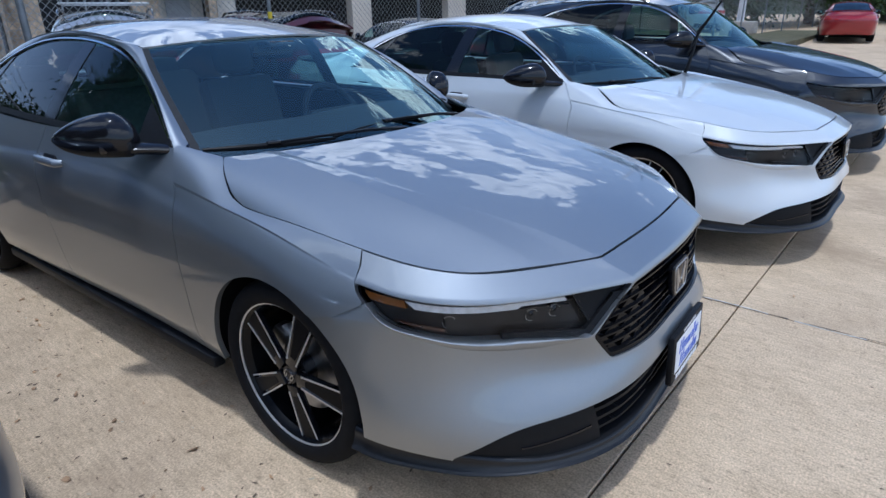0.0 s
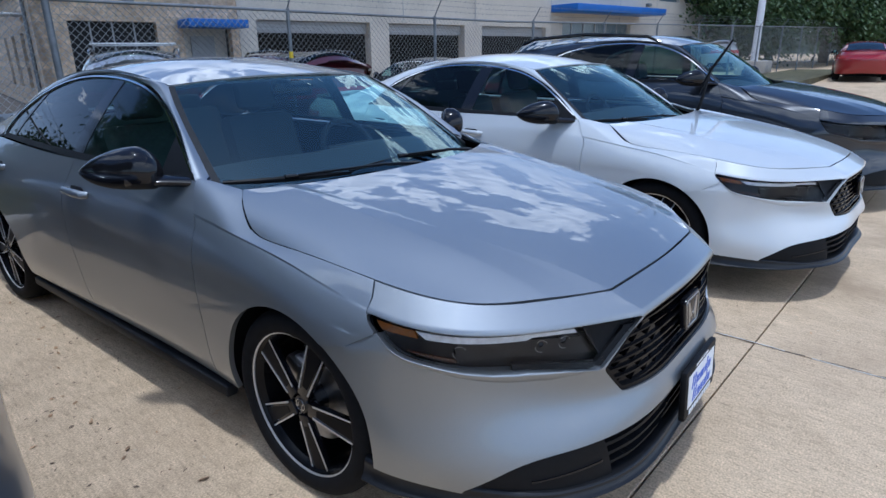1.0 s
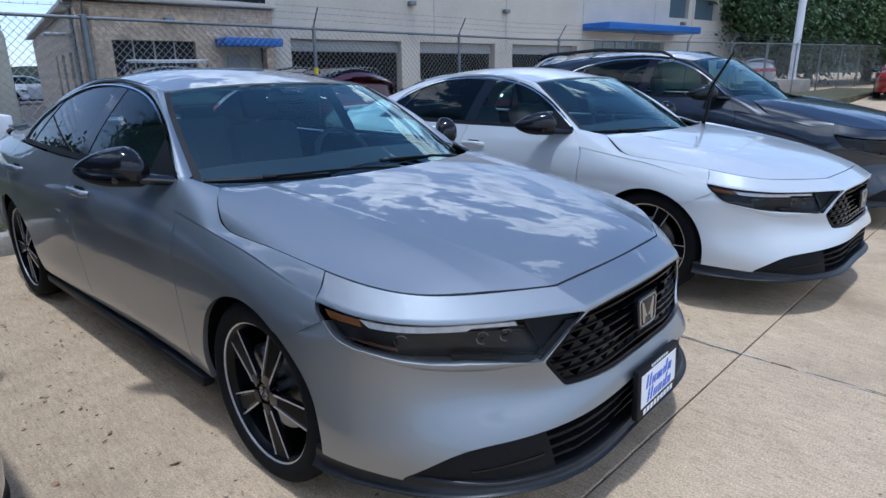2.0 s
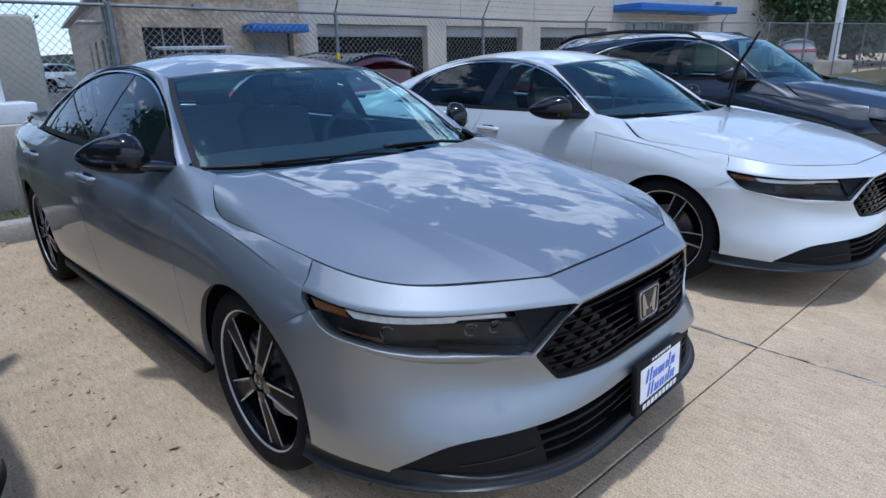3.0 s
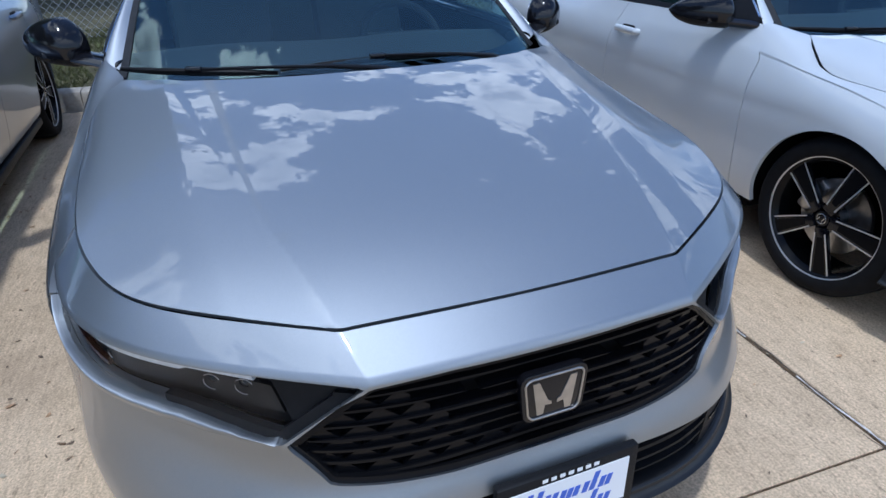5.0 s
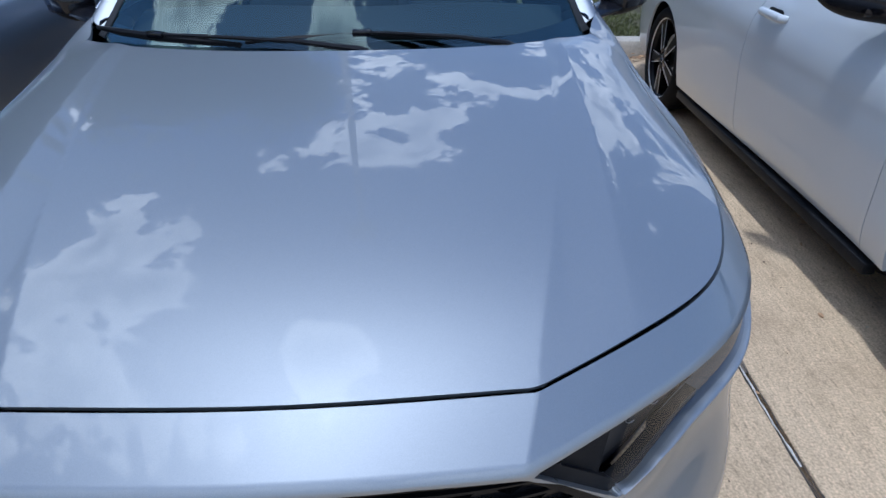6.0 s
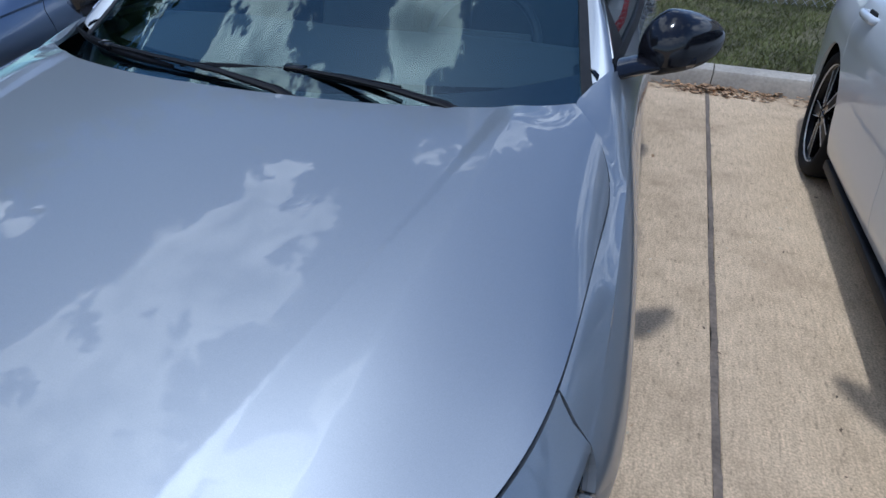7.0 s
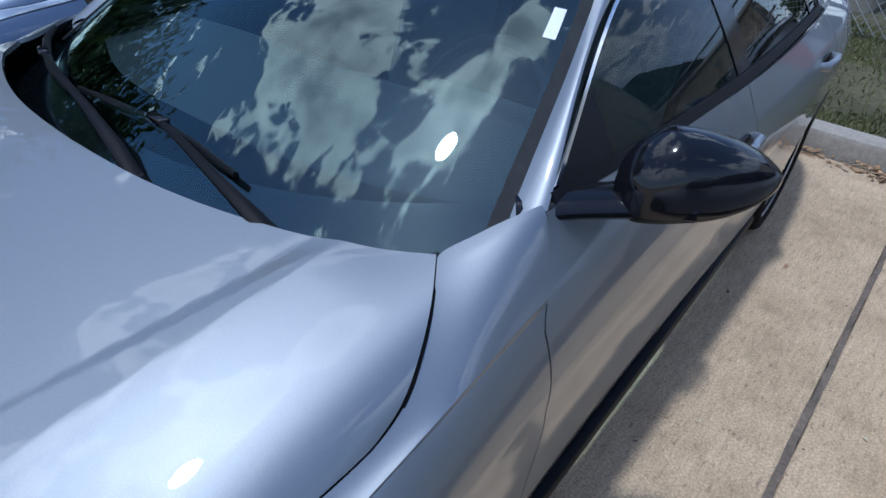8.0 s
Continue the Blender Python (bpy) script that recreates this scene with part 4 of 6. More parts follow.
def sedan(paint, label, name="car", warp=None, coarse=1.0):
    WARP[0], COARSE[0] = warp, coarse
    car = new(name)
    tagged(car, label, "car")
    arch_f, arch_r = wheel_gap(0), wheel_gap(2.83)
    lamp_cut = off(lambda p: LAMP(plan_angle(p)))
    grille_cut = off(lambda p: np.where(p[:, 1] < -.6, GRILLE(p[:, [0, 2]]), -1))
    intake_cut = off(lambda p: INTAKE(plan_angle(p)))
    hood_in = inside(HOOD_POLY)
    fine = .016
    vs = np.r_[steps(0, 1, .12), steps(1, 2, .12)[1:], steps(2, 3, .12)[1:], steps(3, 4, .08)[1:], steps(4, 4.965, .16)[1:]]
    vfull = np.r_[vs[:-1], 5.0]
    # hood
    piece = patch(HOOD, steps(0, .88, .0075), steps(-.875, .45, .010), [lambda p, uv: hood_in(p[:, :2]) - .0008 - .0022 * ramp(-.15, -.45, p[:, 1])], lip=.012)
    shell("hood", joined(piece, mirrored(piece)), paint, car)
    # bumper
    piece = patch(NOSE, steps(0, 1.75, .012), vs, [lamp_cut, grille_cut, intake_cut, ahead(BUMPER_CUT, .0009), arch_f, lambda p, uv: p[:, 2] - np.interp(p[:, 0], [0, .5, .66, .82, .93], [.244, .246, .248, .268, .284])], lip=.045)
    shell("front_bumper", joined(piece, mirrored(piece)), paint, car)
    # fenders, with the strip that runs up to the pillar
    top = inside(np.r_[SIDE_CUT, [(.752, .46), (.772, .52), (.795, .575), (.812, .63), (1.2, .63), (1.2, -.7), (.70, -.7)], EDGE_LINE[(EDGE_LINE[:, 1] < .19) & (EDGE_LINE[:, 1] > -.6)][:, :2]])
    piece = joined(patch(BELT, steps(1.2, 2.45, .014), vs[vs <= 4.0], [lamp_cut, behind(BUMPER_CUT, .0009), ahead(DOOR_1), arch_f, lambda p, uv: p[:, 2] - .262], lip=.020),
                   patch(FENDER_TOP, steps(1.2, 2.41, .012), steps(0, 3, .0625), [lambda p, uv: top(p[:, :2]) - .0012, lamp_cut, behind(BUMPER_CUT, .0009), ahead(DOOR_1)], lip=.010))
    for q in (piece, mirrored(piece)):
        shell("fender", q, paint, car)
    doors = []
    for cut_a, cut_b, a, b, arch in ((DOOR_1, DOOR_2, 2.15, 3.45, arch_f), (DOOR_2, DOOR_3, 3.2, 4.5, arch_r)):
        piece = patch(BELT, steps(a, b, .018), vfull, [behind(cut_a), ahead(cut_b), arch, lambda p, uv: p[:, 2] - .262], lip=.015)
        doors.append([shell("door", q, paint, car) for q in (piece, mirrored(piece))])
    tail = lambda p, uv: np.where((p[:, 1] > 3.45), np.maximum(p[:, 2] - .925, .79 - p[:, 2]), 1.0)
    piece = patch(BELT, steps(4.1, 6.4, .022), vfull, [behind(DOOR_3), arch_r, lambda p, uv: p[:, 2] - .262, tail], lip=.015)
    shell("rear_body", joined(piece, mirrored(piece)), paint, car)
    piece = patch(BELT, steps(5.0, 6.4, .03), vs, [lambda p, uv: -tail(p, uv), lambda p, uv: p[:, 1] - 3.45], lip=.01, lift=-.002)
    shell("tail_lamp", joined(piece, mirrored(piece)), RED_LENS, car, "red wraparound tail lamp")
    shell("trunk_lid", patch(TRUNK, steps(0, 1, .05), steps(0, 2, .05), lip=.02), paint, car)
    # roof, screens, side windows
    shell("roof", patch(ROOF, steps(0, 1.42, .04), steps(0, 4, .05), lip=.008), paint, car)
    shell("rear_window", patch(ROOF, steps(1.43, 2.48, .04), steps(.06, 3.94, .05), lip=.004), GLASS_SIDE, car, "dark tinted rear window")
    piece = patch(SCREEN, steps(0, .775, .03), steps(0, 2.985, .05), [lambda p, uv: np.maximum(p[:, 1] - .475, .69 - p[:, 0])], lip=.004, flip=1)
    shell("windshield", joined(piece, mirrored(piece)), GLASS_WS, car, "blue-tinted laminated windshield")
    piece = patch(SCREEN, steps(0, .775, .03), steps(2.90, 2.99, .03), lip=.0, lift=-.006)
    shell("shade_band", joined(piece, mirrored(piece)), GLOSS_BLACK, car, "black band along the top of the windshield")
    dlo = inside(DLO)
    strip = lambda grow: (lambda p, uv: -dlo(p[:, 1:]) - grow)
    piece = patch(RAIL, steps(0, RAIL_END, .02), steps(0, 2, .125), lip=.014)
    for q in (piece, mirrored(piece)):
        shell("pillar_frame", q, paint, car)
    piece = patch(SIDE, steps(.58, 2.74, .012), steps(.99, 1.40, .008), [strip(-.003), lambda p, uv: dlo(p[:, 1:]) + .004, lambda p, uv: p[:, 2] - 1.034], lip=.006, lift=.003)
    for q in (piece, mirrored(piece)):
        shell("window_trim", q, CHROME, car, "thin chrome window trim")
    piece = patch(SIDE, steps(.60, 2.72, .012), steps(.985, 1.06, .006), [lambda p, uv: .012 - np.abs(p[:, 2] - np.interp(p[:, 1], [.62, .9, 1.5, 2.2, 2.67], [1.017, 1.017, 1.021, 1.029, 1.035])), lambda p, uv: 2.675 - p[:, 1], lambda p, uv: p[:, 1] - .64], lip=.008, lift=.003)
    for q in (piece, mirrored(piece)):
        shell("belt_strip", q, PLASTIC, car, "black rubber strip under the side windows")
    piece = patch(SIDE, steps(.62, .86, .01), steps(1.0, 1.22, .01), [lambda p, uv: dlo(p[:, 1:]) - .004, lambda p, uv: .845 - p[:, 1]], lip=.006, lift=.001)
    for q in (piece, mirrored(piece)):
        shell("mirror_base", q, PLASTIC, car, "black triangular panel at the mirror")
    bp = lambda p: np.abs(p[:, 1] - 1.575 + .10 * (p[:, 2] - 1.1)) - .055
    qp = lambda p: np.abs(p[:, 1] - 2.46 + .75 * (p[:, 2] - 1.1)) - .018
    front_glass = patch(SIDE, steps(.6, 1.70, .03), steps(.99, 1.40, .02), [lambda p, uv: dlo(p[:, 1:]) - .006, lambda p, uv: bp(p), lambda p, uv: 1.575 - p[:, 1], lambda p, uv: p[:, 1] - .842], lip=0, lift=-.006)
    rear_glass = patch(SIDE, steps(1.45, 2.72, .03), steps(.99, 1.40, .02), [lambda p, uv: dlo(p[:, 1:]) - .006, lambda p, uv: bp(p), lambda p, uv: p[:, 1] - 1.575, lambda p, uv: qp(p), lambda p, uv: 2.46 - .75 * (p[:, 2] - 1.1) - p[:, 1]], lip=0, lift=-.006)
    corner_glass = patch(SIDE, steps(2.15, 2.72, .02), steps(.99, 1.40, .02), [lambda p, uv: dlo(p[:, 1:]) - .006, lambda p, uv: qp(p), lambda p, uv: p[:, 1] - 2.46 + .75 * (p[:, 2] - 1.1)], lip=0, lift=-.006)
    for piece, mat, words in ((front_glass, GLASS_FRONT, "lightly tinted side window"), (rear_glass, GLASS_SIDE, "dark tinted side window"), (corner_glass, GLASS_SIDE, "dark tinted corner window")):
        for q in (piece, mirrored(piece)):
            shell("side_window", q, mat, car, words)
    for piece in (patch(SIDE, steps(1.45, 1.70, .01), steps(.99, 1.40, .03), [lambda p, uv: dlo(p[:, 1:]) - .006, lambda p, uv: -bp(p)], lip=.004, lift=-.003),
                  patch(SIDE, steps(2.15, 2.60, .01), steps(.99, 1.40, .03), [lambda p, uv: dlo(p[:, 1:]) - .006, lambda p, uv: -qp(p)], lip=.004, lift=-.003)):
        for q in (piece, mirrored(piece)):
            shell("window_pillar", q, GLOSS_BLACK, car, "gloss black window pillar")
    shell("sticker", patch(SCREEN, steps(.722, .752, .01), steps(2.12, 2.36, .05), lip=0, lift=.001), PLATE_WHITE, car, "white paper label on the windshield")
    piece = patch(SCREEN, steps(0, .775, .03), steps(0, 1.16, .06), lip=0, lift=-.006)
    shell("lower_band", joined(piece, mirrored(piece)), GLOSS_BLACK, car, "black band along the foot of the windshield")
    piece = patch(SCREEN, steps(.775, .807, .008), steps(.88, 3, .06), lip=.006, lift=.003)
    for q in (piece, mirrored(piece)):
        shell("screen_trim", q, TRIM_GREY, car, "grey moulding beside the windshield")
    # inner shells close the gaps
    piece = patch(BELT, steps(0, 6.4, .05), steps(.1, 4.9, .15), [lamp_cut, grille_cut, intake_cut, wheel_gap(0, .40), wheel_gap(2.83, .40)], lip=0, lift=-.024)
    shell("inner_body", joined(piece, mirrored(piece)), DARK, car)
    piece = patch(HOOD, steps(0, .86, .03), steps(-.86, .62, .03), [lambda p, uv: hood_in(p[:, :2]) - .006], lip=0, lift=-.020)
    shell("inner_hood", joined(piece, mirrored(piece)), DARK, car)
    # cowl between hood and windshield
    lines = [row([(0, 0, .08, .87), (.4, .40, .12, .87), (.65, .62, .22, .86), (.80, .80, .30, .86)], back=False), row([(0, 0, .23, .900), (.4, .41, .29, .900), (.65, .675, .40, .902), (.80, .81, .48, .906)], back=False)]
    piece = patch(Net(lines), steps(0, .8, .05), steps(0, 1, .25), lip=0)
    shell("cowl", joined(piece, mirrored(piece)), DARK, car, "black plastic cowl under the windshield")
    fittings(car, paint, warp)
    WARP[0], COARSE[0] = None, 1.0
    return car


# ---- ground ----
def slab_tone(m, t, b, co):
    """Each slab a little different, with rain stains and drips."""
    info = t.nodes.new("ShaderNodeObjectInfo")
    big = t.nodes.new("ShaderNodeTexNoise")
    big.inputs["Scale"].default_value, big.inputs["Detail"].default_value, big.inputs["Roughness"].default_value = 2.0, 6, 0.72
    t.links.new(co.outputs["Object"], big.inputs["Vector"])
    mid = t.nodes.new("ShaderNodeTexNoise")
    mid.inputs["Scale"].default_value, mid.inputs["Detail"].default_value, mid.inputs["Roughness"].default_value = 9.0, 8, 0.7
    t.links.new(co.outputs["Object"], mid.inputs["Vector"])
    fine = t.nodes.new("ShaderNodeTexNoise")
    fine.inputs["Scale"].default_value, fine.inputs["Detail"].default_value = 130, 7
    t.links.new(co.outputs["Object"], fine.inputs["Vector"])
    r = t.nodes.new("ShaderNodeValToRGB")
    e = r.color_ramp.elements
    e[0].position, e[0].color = 0.22, (0.450, 0.336, 0.212, 1)
    e[1].position, e[1].color = 0.80, (0.670, 0.512, 0.336, 1)
    e.new(0.50).color = (0.588, 0.442, 0.284, 1)
    s = t.nodes.new("ShaderNodeMath")
    s.operation = "MULTIPLY_ADD"
    s.inputs[1].default_value = 0.60
    t.links.new(mid.outputs["Fac"], s.inputs[0])
    t.links.new(big.outputs["Fac"], s.inputs[2])
    s2 = t.nodes.new("ShaderNodeMath")
    s2.operation = "MULTIPLY_ADD"
    s2.inputs[1].default_value, s2.inputs[2].default_value = 0.10, -0.345
    t.links.new(info.outputs["Random"], s2.inputs[0])
    s3 = t.nodes.new("ShaderNodeMath")
    t.links.new(s.outputs[0], s3.inputs[0])
    t.links.new(s2.outputs[0], s3.inputs[1])
    t.links.new(s3.outputs[0], r.inputs[0])
    g = t.nodes.new("ShaderNodeMapRange")
    g.inputs["From Min"].default_value, g.inputs["From Max"].default_value = 0.3, 0.7
    g.inputs["To Min"].default_value, g.inputs["To Max"].default_value = 0.68, 1.25
    t.links.new(fine.outputs["Fac"], g.inputs["Value"])
    x = t.nodes.new("ShaderNodeVectorMath")
    x.operation = "SCALE"
    t.links.new(r.outputs[0], x.inputs[0])
    t.links.new(g.outputs[0], x.inputs["Scale"])
    comb = t.nodes.new("ShaderNodeMapping")
    comb.inputs["Scale"].default_value = (60, 9, 1)
    t.links.new(co.outputs["Object"], comb.inputs["Vector"])
    broom = t.nodes.new("ShaderNodeTexNoise")
    broom.inputs["Scale"].default_value, broom.inputs["Detail"].default_value, broom.inputs["Roughness"].default_value = 1.0, 5, 0.7
    t.links.new(comb.outputs[0], broom.inputs["Vector"])
    g2 = t.nodes.new("ShaderNodeMapRange")
    g2.inputs["From Min"].default_value, g2.inputs["From Max"].default_value = 0.3, 0.7
    g2.inputs["To Min"].default_value, g2.inputs["To Max"].default_value = 0.82, 1.16
    t.links.new(broom.outputs["Fac"], g2.inputs["Value"])
    x2 = t.nodes.new("ShaderNodeVectorMath")
    x2.operation = "SCALE"
    t.links.new(x.outputs[0], x2.inputs[0])
    t.links.new(g2.outputs[0], x2.inputs["Scale"])
    stretch = t.nodes.new("ShaderNodeMapping")
    stretch.inputs["Scale"].default_value = (70, 24, 1)
    t.links.new(co.outputs["Object"], stretch.inputs["Vector"])
    pit = t.nodes.new("ShaderNodeTexNoise")
    pit.inputs["Scale"].default_value, pit.inputs["Detail"].default_value = 1.0, 4
    t.links.new(stretch.outputs[0], pit.inputs["Vector"])
    worn = t.nodes.new("ShaderNodeMapRange")
    worn.inputs["From Min"].default_value, worn.inputs["From Max"].default_value = 0.60, 0.70
    worn.inputs["To Min"].default_value, worn.inputs["To Max"].default_value = 1.0, 0.66
    t.links.new(pit.outputs["Fac"], worn.inputs["Value"])
    x3 = t.nodes.new("ShaderNodeVectorMath")
    x3.operation = "SCALE"
    t.links.new(x2.outputs[0], x3.inputs[0])
    t.links.new(worn.outputs[0], x3.inputs["Scale"])
    spill = t.nodes.new("ShaderNodeTexNoise")
    spill.inputs["Scale"].default_value, spill.inputs["Detail"].default_value, spill.inputs["Roughness"].default_value = 1.15, 5, 0.6
    t.links.new(co.outputs["Object"], spill.inputs["Vector"])
    much = t.nodes.new("ShaderNodeMapRange")
    much.inputs["From Min"].default_value, much.inputs["From Max"].default_value = 0.52, 0.70
    much.inputs["To Min"].default_value, much.inputs["To Max"].default_value = 0.0, 0.55
    t.links.new(spill.outputs["Fac"], much.inputs["Value"])
    brown = t.nodes.new("ShaderNodeMix")
    brown.data_type = "RGBA"
    brown.inputs[7].default_value = (0.30, 0.215, 0.135, 1)
    t.links.new(much.outputs[0], brown.inputs[0])
    t.links.new(x3.outputs[0], brown.inputs[6])
    t.links.new(brown.outputs[2], b.inputs["Base Color"])
    u = t.nodes.new("ShaderNodeBump")
    u.inputs["Strength"].default_value, u.inputs["Distance"].default_value = 0.7, 0.0025
    t.links.new(fine.outputs["Fac"], u.inputs["Height"])
    t.links.new(u.outputs[0], b.inputs["Normal"])


CONCRETE = material("concrete_slab", (0.40, 0.34, 0.27), 0.9, 0, 0, (), (), 0.2, slab_tone)
JOINT = material("dark_joint_sealant", (0.085, 0.072, 0.06), 0.9, 0, 0, (6, 0.35, 60, 0.3), (90, 0.003))
SEALANT = material("brown_sealant", (0.175, 0.138, 0.105), 0.9, 0, 0, (6, 0.35, 60, 0.3), (90, 0.003))
CHALK = material("chalky_filler", (0.56, 0.53, 0.47), 0.9, 0, 0, (12, 0.25, 80, 0.2), (120, 0.002))
KERB = material("kerb_concrete", (0.40, 0.36, 0.30), 0.9, 0, 0, (2.5, 0.25, 40, 0.15), (120, 0.003))
SOIL = material("grass_soil", (0.092, 0.083, 0.040), 0.95, 0, 0, (2.2, 0.55, 25, 0.5), (60, 0.01))
BLADE = material("grass_blades", (0.132, 0.142, 0.048), 0.7, 0, 0, (3, 0.6, 30, 0.5))
LEAF_DRY = material("dry_leaf", (0.36, 0.225, 0.120), 0.8, 0, 0, (22, 0.75))
LEAF = material("tree_leaf", (0.045, 0.085, 0.022), 0.55, 0, 0, (0.5, 0.35, 8, 0.3))
BARK = material("bark", (0.10, 0.080, 0.062), 0.95, 0, 0, (6, 0.3, 40, 0.3), (30, 0.02))
GALV = material("galvanised_steel", (0.21, 0.225, 0.24), 0.5, 0.7, 0, (12, 0.2))
WIRE = material("fence_wire", (0.36, 0.37, 0.37), 0.6, 0.3, 0, (12, 0.1))
WHITE_METAL = material("white_painted_steel", (0.72, 0.73, 0.74), 0.5, 0, 0, (4, 0.08, 30, 0.05))
STUCCO = material("pale_stucco", (0.52, 0.48, 0.415), 0.9, 0, 0, (0.6, 0.10, 20, 0.08), (60, 0.004))
AWNING = material("blue_awning", (0.012, 0.11, 0.42), 0.5, 0, 0, (3, 0.12))
SHUTTER = material("grey_roller_door", (0.33, 0.34, 0.35), 0.6, 0.2, 0, (5, 0.1))
# near-black colour for the shade inside the bays and the doorway
BAY_SHADE = material("workshop_shade", (0.012, 0.012, 0.014), 0.9)
PANE = material("blue_grey_window", (0.10, 0.14, 0.17), 0.1, 0, 0.5)
BEIGE = material("beige_tank", (0.42, 0.39, 0.31), 0.8, 0, 0, (1.0, 0.12, 14, 0.06), (20, 0.006))
YELLOW = material("yellow_tag", (0.70, 0.52, 0.02), 0.5)
PAINT_RED = material("red_paint", (0.26, 0.008, 0.012), 0.3, 0.2, 1.0)
PAINT_MAROON = material("maroon_paint", (0.075, 0.010, 0.016), 0.3, 0.4, 1.0)
PAINT_SILVER = material("silver_paint", (0.42, 0.43, 0.44), 0.35, 0.7, 1.0)


def stone_wall(m, t, b, co):
    mp = t.nodes.new("ShaderNodeMapping")
    mp.inputs["Rotation"].default_value = (radians(90), 0, 0)
    t.links.new(co.outputs["Object"], mp.inputs["Vector"])
    br = t.nodes.new("ShaderNodeTexBrick")
    br.inputs["Color1"].default_value, br.inputs["Color2"].default_value = (0.66, 0.51, 0.35, 1), (0.46, 0.35, 0.245, 1)
    br.inputs["Mortar"].default_value = (0.46, 0.40, 0.33, 1)
    br.inputs["Scale"].default_value, br.inputs["Mortar Size"].default_value = 1.0, 0.012
    br.inputs["Brick Width"].default_value, br.inputs["Row Height"].default_value = 0.46, 0.20
    t.links.new(mp.outputs[0], br.inputs["Vector"])
    n = t.nodes.new("ShaderNodeTexNoise")
    n.inputs["Scale"].default_value, n.inputs["Detail"].default_value = 7, 6
    t.links.new(co.outputs["Object"], n.inputs["Vector"])
    x = t.nodes.new("ShaderNodeVectorMath")
    x.operation = "SCALE"
    g = t.nodes.new("ShaderNodeMapRange")
    g.inputs["From Min"].default_value, g.inputs["From Max"].default_value = 0.3, 0.7
    g.inputs["To Min"].default_value, g.inputs["To Max"].default_value = 0.75, 1.3
    t.links.new(n.outputs["Fac"], g.inputs["Value"])
    t.links.new(br.outputs["Color"], x.inputs[0])
    t.links.new(g.outputs[0], x.inputs["Scale"])
    t.links.new(x.outputs[0], b.inputs["Base Color"])
    u = t.nodes.new("ShaderNodeBump")
    u.inputs["Strength"].default_value, u.inputs["Distance"].default_value = 1.0, 0.03
    t.links.new(n.outputs["Fac"], u.inputs["Height"])
    t.links.new(u.outputs[0], b.inputs["Normal"])


STONE = material("rough_stone", (0.4, 0.32, 0.24), 0.95, 0, 0, (), (), 0.3, stone_wall)


def slope(x):
    """The lot is level here and rises gently far to the car's left."""
    return 0.018 * max(0.0, x - 10.0)


sheet = bmesh.new()
lines = [-500, -60, 10, 20, 60, 500]
grid = [[sheet.verts.new((x, y, slope(min(x, 60)) - .030)) for y in (-500, -60, 60, 500)] for x in lines]
for i in range(len(lines) - 1):
    for j in range(3):
        sheet.faces.new((grid[i][j], grid[i + 1][j], grid[i + 1][j + 1], grid[i][j + 1]))
ground = part("ground", sheet, JOINT, None, smooth=0)
tagged(ground, "dark earth under the concrete lot reaching the horizon", "ground", kind="structure")

LOT = Matrix.Translation((1.232, -.98, 0)) @ pose(0, 0, 0, 0, 0, -2.8)
pavement = tagged(new("pavement"), "sunlit tan concrete slabs with dark sealed joints", "pavement", kind="structure")
pavement.matrix_world = LOT
XJ = [-40, -21, -10.4, -5.2, 0, 5.2, 10.4]
YJ = [-60, -30, -15, -9.8, -5.0, 0, 4.97]
for i in range(len(XJ) - 1):
    for j in range(len(YJ) - 1):
        wide = .012 if YJ[j] >= 0 else .004
        part("slab", box(XJ[i] + wide, XJ[i + 1] - wide, YJ[j] + .0035, YJ[j + 1] - .0035, -.16, 0, .004, segments=1), CONCRETE, pavement, smooth=0)
far = bmesh.new()
for x0, x1 in ((10.5 - 1.2, 30), (30, 70)):
    a = [far.verts.new((x, y, slope(x + 1.2) + dz)) for dz in (0, -.1) for x, y in ((x0, -60), (x1, -60), (x1, 60), (x0, 60))]
    far.faces.new(a[:4])
part("far_slab", far, CONCRETE, pavement, smooth=0)
# brown lumpy sealant between the cars
rough = bmesh.new()
rng = random.Random(5)
tube([(.003 * math.sin(7 * y) + rng.uniform(-.002, .002), y, -.004 + rng.uniform(-.002, .002)) for y in np.linspace(.95, 4.9, 80)], [.0135 + rng.uniform(-.002, .003) for _ in range(80)], rough, 6, .30)
part("joint_sealant", rough, SEALANT, pavement, "brown lumpy sealant in the joint")
# the older stretch of the joint: a wandering crack with chalky rims
def wander(seed, amp):
    r = random.Random(seed)
    out, x = [], 0.0
    for k in range(190):
        x = .9 * x + r.uniform(-1, 1) * amp
        out.append((x, 1.0 - .03 * k, .0012))
    return out


for seed, amp, off_x, size, mat, words in ((1, .004, .006, .0028, JOINT, "dark crack"), (2, .005, -.016, .0016, JOINT, "dark crack"), (3, .003, -.006, .0050, CHALK, "chalky filler")):
    r = random.Random(seed + 20)
    bm, line, k = bmesh.new(), wander(seed, amp), 0
    while k < 180:
        n = r.randint(5, 22)
        run = [(x + off_x, y, z) for x, y, z in line[k:k + n + 1]]
        tube(run, [size * r.uniform(.35, 1.2) for _ in run], bm, 6, .28)
        k += n + (r.randint(0, 2) if mat == JOINT else r.randint(2, 9))
    part("joint_crack", bm, mat, pavement, words)

